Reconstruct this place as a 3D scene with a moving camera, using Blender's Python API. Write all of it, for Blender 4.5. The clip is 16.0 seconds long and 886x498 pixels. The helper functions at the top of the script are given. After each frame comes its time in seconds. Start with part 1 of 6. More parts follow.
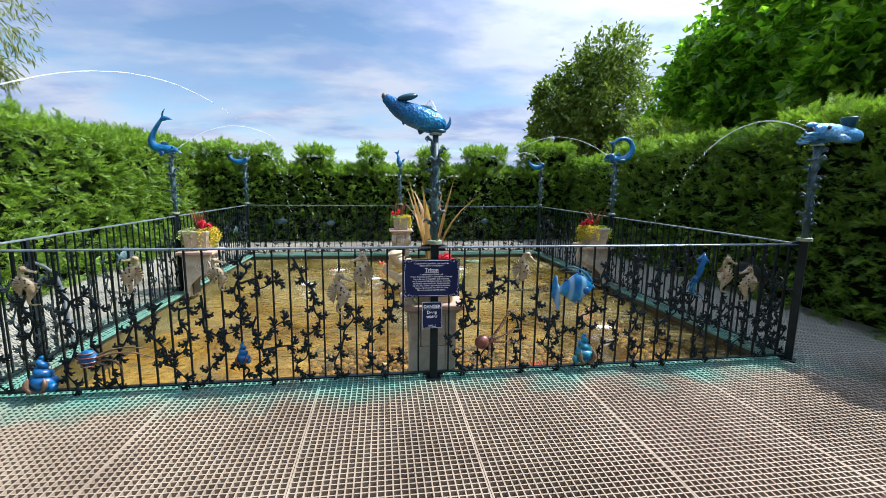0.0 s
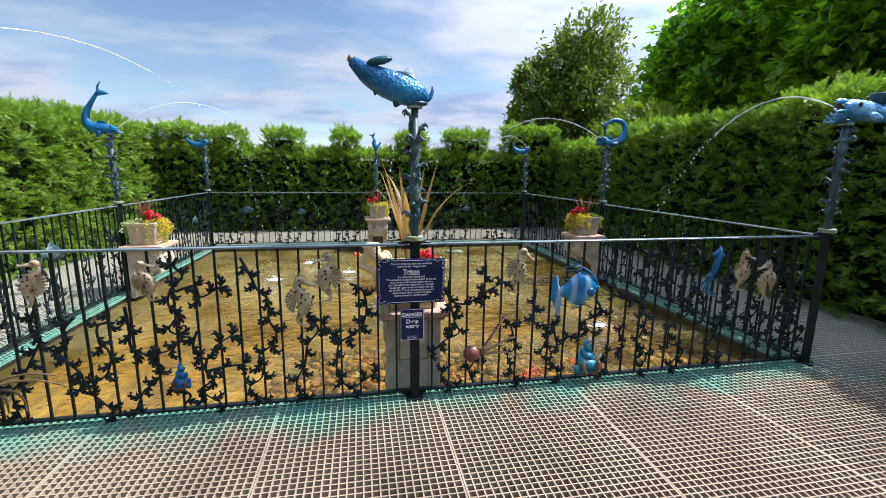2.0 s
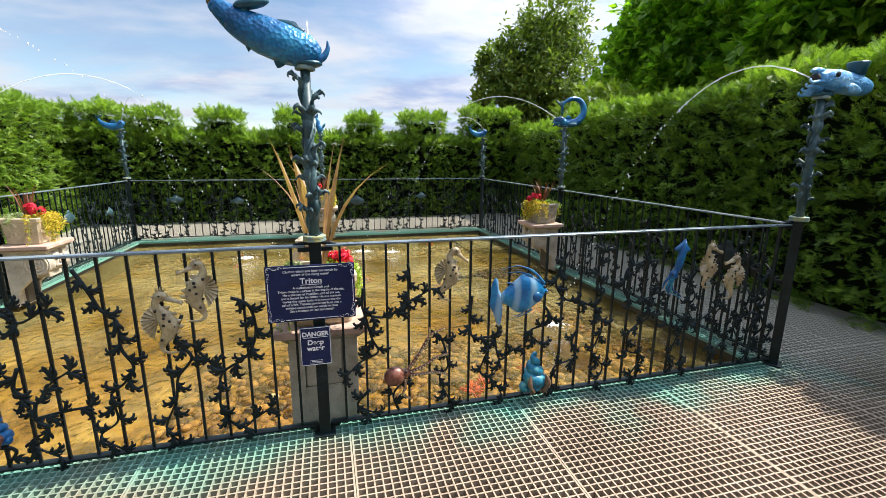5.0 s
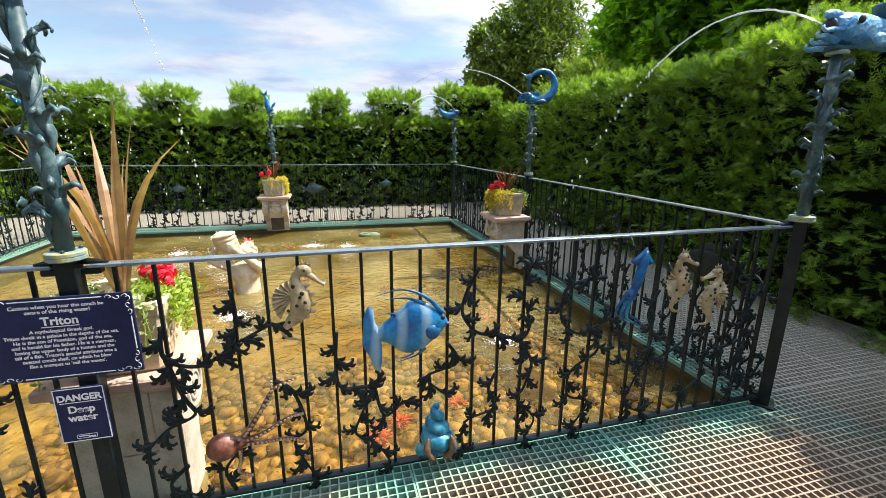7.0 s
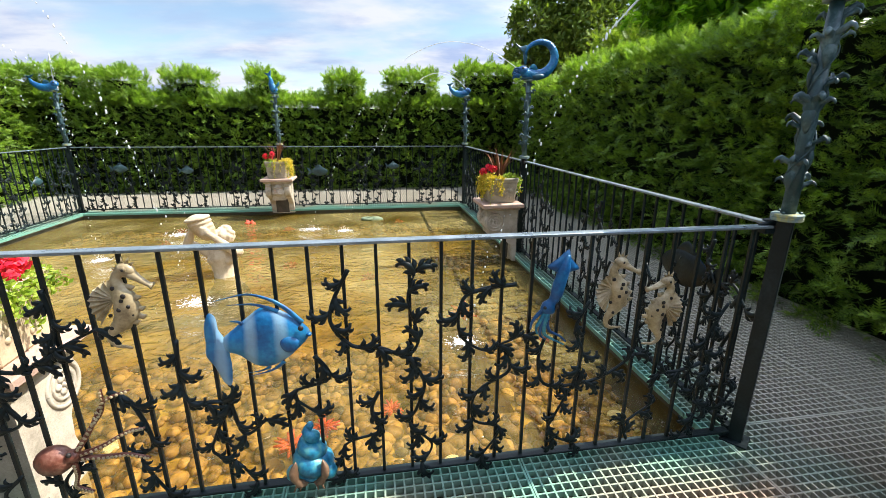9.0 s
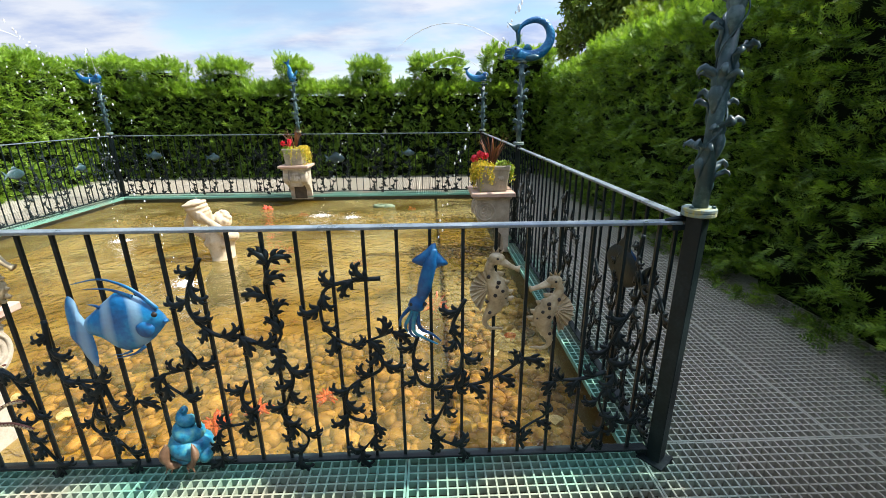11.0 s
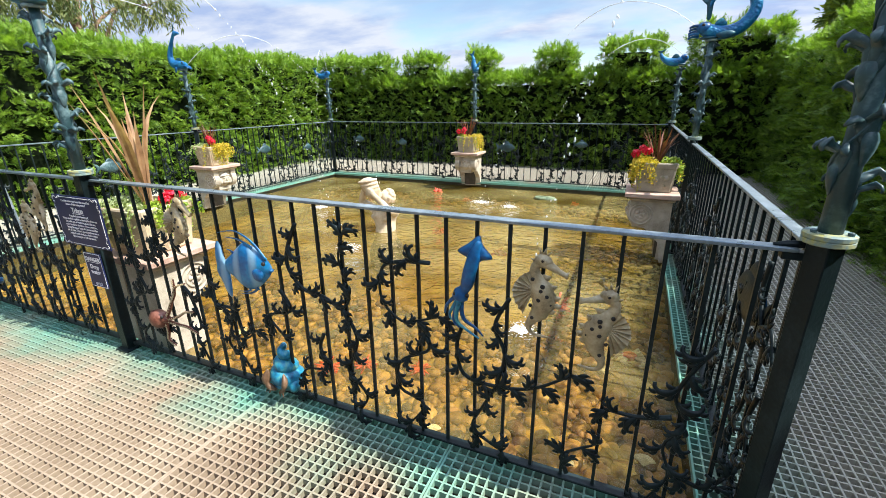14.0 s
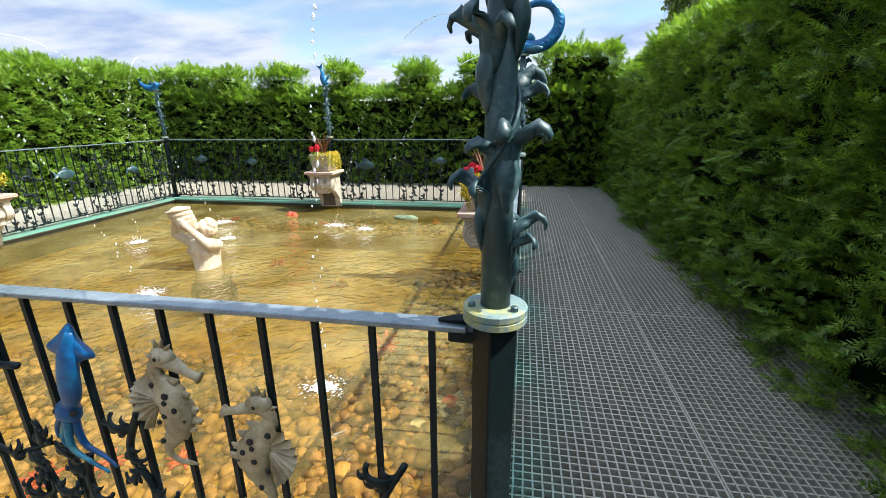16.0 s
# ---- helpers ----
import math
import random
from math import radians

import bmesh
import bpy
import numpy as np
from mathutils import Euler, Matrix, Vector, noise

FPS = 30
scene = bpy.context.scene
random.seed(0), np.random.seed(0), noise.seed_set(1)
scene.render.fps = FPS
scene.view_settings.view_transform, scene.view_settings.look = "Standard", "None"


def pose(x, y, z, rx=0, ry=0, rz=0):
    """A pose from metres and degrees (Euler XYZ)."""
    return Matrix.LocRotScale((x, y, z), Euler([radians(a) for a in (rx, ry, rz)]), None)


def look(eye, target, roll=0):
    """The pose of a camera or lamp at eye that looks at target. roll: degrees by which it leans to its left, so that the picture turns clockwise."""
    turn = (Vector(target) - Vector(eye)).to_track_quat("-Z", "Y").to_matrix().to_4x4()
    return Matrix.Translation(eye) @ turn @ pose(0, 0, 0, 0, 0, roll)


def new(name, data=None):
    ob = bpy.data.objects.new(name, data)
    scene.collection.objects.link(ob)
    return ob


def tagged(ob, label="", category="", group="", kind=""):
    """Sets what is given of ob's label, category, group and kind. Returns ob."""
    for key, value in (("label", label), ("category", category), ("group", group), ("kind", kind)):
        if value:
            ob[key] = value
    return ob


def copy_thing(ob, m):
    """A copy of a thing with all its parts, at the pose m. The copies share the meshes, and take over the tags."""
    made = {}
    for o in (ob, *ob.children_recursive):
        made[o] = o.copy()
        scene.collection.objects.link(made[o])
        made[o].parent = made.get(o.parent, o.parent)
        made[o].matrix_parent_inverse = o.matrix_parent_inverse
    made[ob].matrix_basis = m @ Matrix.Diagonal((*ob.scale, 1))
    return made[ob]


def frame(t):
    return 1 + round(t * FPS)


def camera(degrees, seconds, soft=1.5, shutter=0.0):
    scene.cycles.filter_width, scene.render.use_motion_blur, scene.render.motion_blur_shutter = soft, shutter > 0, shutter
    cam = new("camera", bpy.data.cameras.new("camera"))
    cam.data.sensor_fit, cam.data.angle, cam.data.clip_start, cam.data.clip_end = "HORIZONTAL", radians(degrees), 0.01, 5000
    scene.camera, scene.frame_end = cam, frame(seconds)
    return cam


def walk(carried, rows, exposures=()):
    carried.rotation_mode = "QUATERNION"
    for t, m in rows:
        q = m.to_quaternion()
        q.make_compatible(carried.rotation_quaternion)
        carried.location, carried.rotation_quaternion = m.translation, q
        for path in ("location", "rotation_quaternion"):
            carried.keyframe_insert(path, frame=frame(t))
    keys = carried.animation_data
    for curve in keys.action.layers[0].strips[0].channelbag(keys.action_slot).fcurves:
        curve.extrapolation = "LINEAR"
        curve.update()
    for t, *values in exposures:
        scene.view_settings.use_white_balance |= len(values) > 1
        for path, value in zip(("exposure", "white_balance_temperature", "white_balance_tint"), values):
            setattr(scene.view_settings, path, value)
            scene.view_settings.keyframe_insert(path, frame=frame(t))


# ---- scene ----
cam = camera(91.9, 16.0, soft=0.75)
PATH = [
    (0, (-0.389, -3.184, 1.51), (-0.11, -1.226, 1.214), 0.7),
    (0.5, (-0.34, -3.038, 1.51), (-0.038, -1.086, 1.196), 0.7),
    (1, (-0.34, -2.879, 1.492), (-0.004, -0.937, 1.149), 0.7),
    (1.5, (-0.362, -2.73, 1.504), (0.011, -0.797, 1.15), 0.7),
    (2, (-0.332, -2.66, 1.502), (0.042, -0.728, 1.143), 0.7),
    (2.5, (-0.288, -2.626, 1.522), (0.035, -0.684, 1.165), 0.6),
    (3, (-0.231, -2.61, 1.515), (0.05, -0.662, 1.157), 0.7),
    (3.5, (-0.165, -2.56, 1.507), (0.113, -0.613, 1.14), 0.6),
    (4, (-0.098, -2.418, 1.503), (0.257, -0.487, 1.123), 0.6),
    (4.5, (-0.03, -2.301, 1.498), (0.448, -0.4, 1.099), 0.5),
    (4.7, (0.004, -2.263, 1.493), (0.509, -0.371, 1.085), 0.5),
    (6.8, (0.747, -1.658, 1.443), (1.263, 0.213, 0.959), 0.5),
    (7, (0.832, -1.628, 1.453), (1.343, 0.244, 0.967), 0.5),
    (7.5, (1.01, -1.556, 1.456), (1.487, 0.321, 0.955), 0.5),
    (8, (1.157, -1.452, 1.447), (1.609, 0.428, 0.937), 0.4),
    (8.5, (1.326, -1.411, 1.444), (1.732, 0.474, 0.914), 0.4),
    (9, (1.543, -1.466, 1.443), (1.851, 0.427, 0.878), 0.3),
    (9.5, (1.71, -1.475, 1.427), (1.945, 0.424, 0.845), 0.3),
    (11.8, (2.438, -1.431, 1.439), (2.167, 0.448, 0.809), -0.8),
    (12, (2.462, -1.441, 1.441), (2.063, 0.416, 0.816), -0.7),
    (12.5, (2.587, -1.475, 1.438), (1.951, 0.311, 0.804), -0.6),
    (13, (2.666, -1.484, 1.441), (1.931, 0.261, 0.795), -0.6),
    (13.5, (2.683, -1.423, 1.437), (1.918, 0.307, 0.789), -0.6),
    (14, (2.721, -1.343, 1.423), (1.958, 0.387, 0.77), -0.7),
    (14.5, (2.876, -1.236, 1.435), (2.14, 0.507, 0.786), -0.6),
    (15, (3.011, -1.091, 1.433), (2.331, 0.681, 0.802), -0.6),
    (15.5, (3.105, -0.879, 1.41), (2.63, 0.967, 0.805), -0.6),
    (16, (3.237, -0.689, 1.411), (2.887, 1.188, 0.817), -0.6),
]
EXPOSURES = [(0, 1.0, 5900, 10), (3, 1.04, 6250, 10), (7, 1.3, 6650, 10), (9.5, 1.33, 6600, 10), (12, 1.24, 6500, 10), (16, 1.32, 6350, 8)]
walk(cam, [(t, look(eye, target, roll)) for t, eye, target, roll in PATH], EXPOSURES)

# ---- sky, sun and exposure ----
SUN_DIR = Vector((0.63, 0.03, 0.855)).normalized()
world = bpy.data.worlds.new("sky")
scene.world = world
world.use_nodes = True
wn, wl = world.node_tree.nodes, world.node_tree.links
wn.clear()


def wnode(kind, **kw):
    n = wn.new(kind)
    for k, v in kw.items():
        n.inputs[k].default_value = v
    return n


w_out, w_bg = wn.new("ShaderNodeOutputWorld"), wn.new("ShaderNodeBackground")
w_sky = wn.new("ShaderNodeTexSky")
w_sky.sky_type, w_sky.sun_disc = "NISHITA", False
w_sky.sun_elevation = math.asin(SUN_DIR.z)
w_sky.sun_rotation = math.atan2(SUN_DIR.x, SUN_DIR.y)
w_sky.air_density, w_sky.dust_density = 1.0, 0.0
w_scale = wn.new("ShaderNodeVectorMath")
w_scale.operation = "SCALE"
w_scale.inputs["Scale"].default_value = 0.072
wl.new(w_sky.outputs[0], w_scale.inputs[0])
w_tc, w_sep = wn.new("ShaderNodeTexCoord"), wn.new("ShaderNodeSeparateXYZ")
wl.new(w_tc.outputs["Generated"], w_sep.inputs[0])
# a flat cloud layer: direction divided by its height
w_h = wn.new("ShaderNodeMath")
w_h.operation, w_h.inputs[1].default_value = "MAXIMUM", 0.0
wl.new(w_sep.outputs["Z"], w_h.inputs[0])
w_h2 = wn.new("ShaderNodeMath")
w_h2.operation, w_h2.inputs[1].default_value = "ADD", 0.19
wl.new(w_h.outputs[0], w_h2.inputs[0])
w_div = wn.new("ShaderNodeVectorMath")
w_div.operation = "DIVIDE"
w_cmb = wn.new("ShaderNodeCombineXYZ")
for i in range(3):
    wl.new(w_h2.outputs[0], w_cmb.inputs[i])
wl.new(w_tc.outputs["Generated"], w_div.inputs[0])
wl.new(w_cmb.outputs[0], w_div.inputs[1])
w_map = wn.new("ShaderNodeMapping")
w_map.inputs["Scale"].default_value = (0.55, 0.8, 0.6)
w_map.inputs["Location"].default_value = (0.4, 0.2, 0.0)
wl.new(w_div.outputs[0], w_map.inputs[0])
w_n1 = wnode("ShaderNodeTexNoise", Scale=1.25, Detail=9.0, Roughness=0.52, Distortion=0.2)
w_n2 = wnode("ShaderNodeTexNoise", Scale=3.4, Detail=8.0, Roughness=0.55)
wl.new(w_map.outputs[0], w_n1.inputs["Vector"])
wl.new(w_map.outputs[0], w_n2.inputs["Vector"])
w_r = wn.new("ShaderNodeValToRGB")
w_r.color_ramp.elements[0].position, w_r.color_ramp.elements[1].position = 0.40, 0.53
wl.new(w_n1.outputs["Fac"], w_r.inputs[0])
w_c = wn.new("ShaderNodeValToRGB")
w_c.color_ramp.elements[0].position, w_c.color_ramp.elements[0].color = 0.36, (0.19, 0.24, 0.36, 1)
w_c.color_ramp.elements[1].position, w_c.color_ramp.elements[1].color = 0.57, (0.345, 0.365, 0.41, 1)
wl.new(w_n2.outputs["Fac"], w_c.inputs[0])
w_mix = wn.new("ShaderNodeMix")
w_mix.data_type = "RGBA"
wl.new(w_r.outputs[0], w_mix.inputs["Factor"])
wl.new(w_scale.outputs[0], w_mix.inputs["A"])
wl.new(w_c.outputs[0], w_mix.inputs["B"])
# the thin cloud shines more towards the sun
w_dot, w_pow, w_gain, w_glow = wn.new("ShaderNodeVectorMath"), wn.new("ShaderNodeMath"), wn.new("ShaderNodeMath"), wn.new("ShaderNodeVectorMath")
w_dot.operation, w_dot.inputs[1].default_value = "DOT_PRODUCT", SUN_DIR
wl.new(w_tc.outputs["Generated"], w_dot.inputs[0])
w_pos = wn.new("ShaderNodeMath")
w_pos.operation, w_pos.inputs[1].default_value = "MAXIMUM", 0.0
wl.new(w_dot.outputs["Value"], w_pos.inputs[0])
w_pow.operation, w_pow.inputs[1].default_value = "POWER", 3.0
wl.new(w_pos.outputs[0], w_pow.inputs[0])
w_gain.operation, w_gain.inputs[1].default_value, w_gain.inputs[2].default_value = "MULTIPLY_ADD", 3.4, 1.0
wl.new(w_pow.outputs[0], w_gain.inputs[0])
w_glow.operation = "SCALE"
wl.new(w_mix.outputs["Result"], w_glow.inputs[0])
wl.new(w_gain.outputs[0], w_glow.inputs["Scale"])
wl.new(w_glow.outputs[0], w_bg.inputs["Color"])
wl.new(w_bg.outputs[0], w_out.inputs[0])

sun = new("sun", bpy.data.lights.new("sun", "SUN"))
sun.data.energy, sun.data.angle, sun.data.color = 4.2, radians(0.55), (1.0, 0.95, 0.86)
sun.matrix_world = look(SUN_DIR * 50, (0, 0, 0))


# ---- materials ----
def material(name, colours, scale=6.0, grain=60.0, rough=0.6, metal=0.0, bump=0.2, spread=0.5, island=0.0, obj_random=0.0, spec=0.5, bump_scale=None, depth=0.004):
    """Two noises, a broad one for stains and a fine one for grain, mix up to three colours and roughen the surface."""
    m = bpy.data.materials.new(name)
    m.use_nodes = True
    n, l = m.node_tree.nodes, m.node_tree.links
    p = n["Principled BSDF"]
    geo = n.new("ShaderNodeNewGeometry")
    big, fine = n.new("ShaderNodeTexNoise"), n.new("ShaderNodeTexNoise")
    big.inputs["Scale"].default_value, big.inputs["Detail"].default_value, big.inputs["Roughness"].default_value = scale, 5.0, 0.6
    fine.inputs["Scale"].default_value, fine.inputs["Detail"].default_value = grain, 4.0
    for t in (big, fine):
        l.new(geo.outputs["Position"], t.inputs["Vector"])
    add = n.new("ShaderNodeMath")
    add.operation = "MULTIPLY_ADD"
    add.inputs[1].default_value, add.inputs[2].default_value = 0.35, -0.175
    l.new(fine.outputs["Fac"], add.inputs[0])
    total = n.new("ShaderNodeMath")
    total.operation = "ADD"
    l.new(add.outputs[0], total.inputs[0])
    l.new(big.outputs["Fac"], total.inputs[1])
    last = total
    if island:
        off = n.new("ShaderNodeMath")
        off.operation, off.inputs[1].default_value, off.inputs[2].default_value = "MULTIPLY_ADD", island, -island / 2
        l.new(geo.outputs["Random Per Island"], off.inputs[0])
        s2 = n.new("ShaderNodeMath")
        s2.operation = "ADD"
        l.new(last.outputs[0], s2.inputs[0])
        l.new(off.outputs[0], s2.inputs[1])
        last = s2
    if obj_random:
        info = n.new("ShaderNodeObjectInfo")
        off = n.new("ShaderNodeMath")
        off.operation, off.inputs[1].default_value, off.inputs[2].default_value = "MULTIPLY_ADD", obj_random, -obj_random / 2
        l.new(info.outputs["Random"], off.inputs[0])
        s2 = n.new("ShaderNodeMath")
        s2.operation = "ADD"
        l.new(last.outputs[0], s2.inputs[0])
        l.new(off.outputs[0], s2.inputs[1])
        last = s2
    ramp = n.new("ShaderNodeValToRGB")
    e = ramp.color_ramp.elements
    lo, hi = 0.5 - spread / 2, 0.5 + spread / 2
    e[0].position, e[0].color = lo, (*colours[0], 1)
    e[1].position, e[1].color = hi, (*colours[-1], 1)
    for i, c in enumerate(colours[1:-1]):
        x = e.new(lo + (hi - lo) * (i + 1) / (len(colours) - 1))
        x.color = (*c, 1)
    l.new(last.outputs[0], ramp.inputs[0])
    l.new(ramp.outputs[0], p.inputs["Base Color"])
    rr = n.new("ShaderNodeMapRange")
    rr.inputs["To Min"].default_value, rr.inputs["To Max"].default_value = max(0.05, rough - 0.12), min(1, rough + 0.12)
    l.new(big.outputs["Fac"], rr.inputs["Value"])
    l.new(rr.outputs[0], p.inputs["Roughness"])
    p.inputs["Metallic"].default_value = metal
    p.inputs["Specular IOR Level"].default_value = spec
    if bump:
        b = n.new("ShaderNodeBump")
        b.inputs["Strength"].default_value, b.inputs["Distance"].default_value = bump, depth
        src = fine
        if bump_scale:
            src = n.new("ShaderNodeTexNoise")
            src.inputs["Scale"].default_value, src.inputs["Detail"].default_value = bump_scale, 3.0
            l.new(geo.outputs["Position"], src.inputs["Vector"])
        l.new(src.outputs["Fac"], b.inputs["Height"])
        l.new(b.outputs[0], p.inputs["Normal"])
    return m


def leafy(name, colours, scale, trans=0.35, rough=0.5, island=0.5, spread=0.6):
    """Leaf material: diffuse with some light through the blade."""
    m = material(name, colours, scale, 30.0, rough, 0.0, 0.0, spread, island, spec=0.4)
    n, l = m.node_tree.nodes, m.node_tree.links
    p, out = n["Principled BSDF"], n["Material Output"]
    tr, mx = n.new("ShaderNodeBsdfTranslucent"), n.new("ShaderNodeMixShader")
    ramp = next(x for x in n if x.bl_idname == "ShaderNodeValToRGB")
    gain = n.new("ShaderNodeMix")
    gain.data_type, gain.blend_type = "RGBA", "MULTIPLY"
    gain.inputs["Factor"].default_value = 1.0
    gain.inputs["B"].default_value = (1.5, 1.6, 0.7, 1)
    l.new(ramp.outputs[0], gain.inputs["A"])
    l.new(gain.outputs["Result"], tr.inputs["Color"])
    mx.inputs[0].default_value = trans
    l.new(p.outputs[0], mx.inputs[1])
    l.new(tr.outputs[0], mx.inputs[2])
    l.new(mx.outputs[0], out.inputs["Surface"])
    return m


def grating_material():
    """Moulded grating: green where nobody treads along the pool and the hedges, worn to tan elsewhere."""
    m = material("worn_grating", ((0.19, 0.14, 0.095), (0.30, 0.23, 0.16), (0.39, 0.315, 0.23)), 1.3, 40, 0.7, 0, 0.4, 0.5)
    n, l = m.node_tree.nodes, m.node_tree.links
    p = n["Principled BSDF"]
    ramp = next(x for x in n if x.bl_idname == "ShaderNodeValToRGB")
    geo = next(x for x in n if x.bl_idname == "ShaderNodeNewGeometry")
    sep = n.new("ShaderNodeSeparateXYZ")
    l.new(geo.outputs["Position"], sep.inputs[0])

    def op(kind, a, b=None, c=None):
        k = n.new("ShaderNodeMath")
        k.operation = kind
        for i, v in enumerate((a, b, c)):
            if v is None:
                continue
            if isinstance(v, (int, float)):
                k.inputs[i].default_value = v
            else:
                l.new(v, k.inputs[i])
        return k.outputs[0]

    dx = op("SUBTRACT", op("ABSOLUTE", sep.outputs["X"]), 3.1)
    dy = op("SUBTRACT", op("ABSOLUTE", op("SUBTRACT", sep.outputs["Y"], 3.16)), 3.08)
    d = op("MAXIMUM", dx, dy)
    nz = n.new("ShaderNodeTexNoise")
    nz.inputs["Scale"].default_value, nz.inputs["Detail"].default_value = 2.2, 5
    l.new(geo.outputs["Position"], nz.inputs["Vector"])
    wear = op("ADD", d, op("MULTIPLY_ADD", nz.outputs["Fac"], 1.0, -0.5))
    mr = n.new("ShaderNodeMapRange")
    mr.inputs["From Min"].default_value, mr.inputs["From Max"].default_value = 0.02, 0.46
    l.new(wear, mr.inputs["Value"])
    edge = n.new("ShaderNodeMapRange")
    edge.inputs["From Min"].default_value, edge.inputs["From Max"].default_value = 0.0, 1.7
    edge.inputs["To Max"].default_value = 0.3
    l.new(dx, edge.inputs["Value"])
    f = op("SUBTRACT", mr.outputs[0], edge.outputs[0])
    f = op("MINIMUM", op("MAXIMUM", f, 0.0), 1.0)
    mix = n.new("ShaderNodeMix")
    mix.data_type = "RGBA"
    l.new(f, mix.inputs["Factor"])
    mix.inputs["A"].default_value = (0.13, 0.31, 0.235, 1)
    l.new(ramp.outputs[0], mix.inputs["B"])
    # paler grey stands in for skylight and sun on the side and far walkways
    pale, skylit_mix = n.new("ShaderNodeMapRange"), n.new("ShaderNodeMix")
    pale.inputs["From Min"].default_value, pale.inputs["From Max"].default_value, pale.inputs["To Max"].default_value = 0.0, 0.5, 0.65
    far = op("SUBTRACT", sep.outputs["Y"], 6.3)
    side = op("MINIMUM", dx, op("ADD", sep.outputs["Y"], 0.4))
    l.new(op("MAXIMUM", side, far), pale.inputs["Value"])
    skylit_mix.data_type = "RGBA"
    l.new(pale.outputs[0], skylit_mix.inputs["Factor"])
    l.new(mix.outputs["Result"], skylit_mix.inputs["A"])
    skylit_mix.inputs["B"].default_value = (0.46, 0.44, 0.36, 1)
    l.new(skylit_mix.outputs["Result"], p.inputs["Base Color"])
    return m


def water_material():
    m = bpy.data.materials.new("pond_water")
    m.use_nodes = True
    n, l = m.node_tree.nodes, m.node_tree.links
    n.remove(n["Principled BSDF"])
    out = n["Material Output"]
    geo = n.new("ShaderNodeNewGeometry")
    n1, n2, n3 = (n.new("ShaderNodeTexNoise") for _ in range(3))
    n1.inputs["Scale"].default_value, n1.inputs["Detail"].default_value, n1.inputs["Distortion"].default_value = 7.0, 4, 1.2
    n2.inputs["Scale"].default_value, n2.inputs["Detail"].default_value = 0.9, 4
    n3.inputs["Scale"].default_value, n3.inputs["Detail"].default_value = 2.4, 3
    for t in (n1, n2, n3):
        l.new(geo.outputs["Position"], t.inputs["Vector"])
    b = n.new("ShaderNodeBump")
    b.inputs["Strength"].default_value, b.inputs["Distance"].default_value = 0.8, 0.06
    l.new(n1.outputs["Fac"], b.inputs["Height"])
    tr, murk, gl = n.new("ShaderNodeBsdfTransparent"), n.new("ShaderNodeBsdfDiffuse"), n.new("ShaderNodeBsdfGlossy")
    tr.inputs["Color"].default_value = (0.96, 0.86, 0.56, 1)
    cr = n.new("ShaderNodeValToRGB")
    cr.color_ramp.elements[0].position, cr.color_ramp.elements[0].color = 0.35, (0.13, 0.088, 0.010, 1)
    cr.color_ramp.elements[1].position, cr.color_ramp.elements[1].color = 0.62, (0.33, 0.27, 0.10, 1)
    l.new(n2.outputs["Fac"], cr.inputs[0])
    l.new(cr.outputs[0], murk.inputs["Color"])
    gl.inputs["Roughness"].default_value = 0.04
    l.new(b.outputs[0], gl.inputs["Normal"])
    mr = n.new("ShaderNodeMapRange")
    mr.inputs["From Min"].default_value, mr.inputs["From Max"].default_value = 0.35, 0.65
    mr.inputs["To Min"].default_value, mr.inputs["To Max"].default_value = 0.02, 0.26
    l.new(n3.outputs["Fac"], mr.inputs["Value"])
    # murk grows with y: a painted haze for the longer look through far water
    m1, m2 = n.new("ShaderNodeMixShader"), n.new("ShaderNodeMixShader")
    sep, far_haze, both = n.new("ShaderNodeSeparateXYZ"), n.new("ShaderNodeMapRange"), n.new("ShaderNodeMath")
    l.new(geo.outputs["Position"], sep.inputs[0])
    l.new(sep.outputs["Y"], far_haze.inputs["Value"])
    far_haze.inputs["From Min"].default_value, far_haze.inputs["From Max"].default_value = 0.5, 3.0
    far_haze.inputs["To Min"].default_value, far_haze.inputs["To Max"].default_value = 0.02, 0.40
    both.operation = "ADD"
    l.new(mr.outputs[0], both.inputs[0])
    l.new(far_haze.outputs[0], both.inputs[1])
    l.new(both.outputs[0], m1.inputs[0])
    l.new(tr.outputs[0], m1.inputs[1])
    l.new(murk.outputs[0], m1.inputs[2])
    fr = n.new("ShaderNodeFresnel")
    fr.inputs["IOR"].default_value = 1.33
    l.new(b.outputs[0], fr.inputs["Normal"])
    l.new(fr.outputs[0], m2.inputs[0])
    l.new(m1.outputs[0], m2.inputs[1])
    l.new(gl.outputs[0], m2.inputs[2])
    l.new(m2.outputs[0], out.inputs["Surface"])
    return m


IRON = material("painted_iron", ((0.003, 0.006, 0.007), (0.006, 0.012, 0.013), (0.022, 0.038, 0.042)), 7, 90, 0.42, 0.0, 0.25, 0.75, spec=0.22)
# pale tones put the sky's reflection on the iron into its colour
IRON_SHEEN = material("sheen_iron", ((0.09, 0.12, 0.14), (0.20, 0.25, 0.28), (0.42, 0.47, 0.50)), 9, 120, 0.30, 0.45, 0.25, 0.7)
POLE = material("weathered_pole", ((0.008, 0.024, 0.028), (0.024, 0.062, 0.070), (0.17, 0.26, 0.27)), 6, 70, 0.5, 0.0, 0.3, 0.6)
PLATE = material("lichen_plate", ((0.09, 0.15, 0.16), (0.16, 0.23, 0.22), (0.42, 0.36, 0.06)), 14, 80, 0.65, 0, 0.3, 0.45)
BLUE = material("blue_paint", ((0.002, 0.020, 0.07), (0.004, 0.080, 0.23), (0.012, 0.21, 0.40)), 9, 60, 0.38, 0.0, 0.3, 0.6)
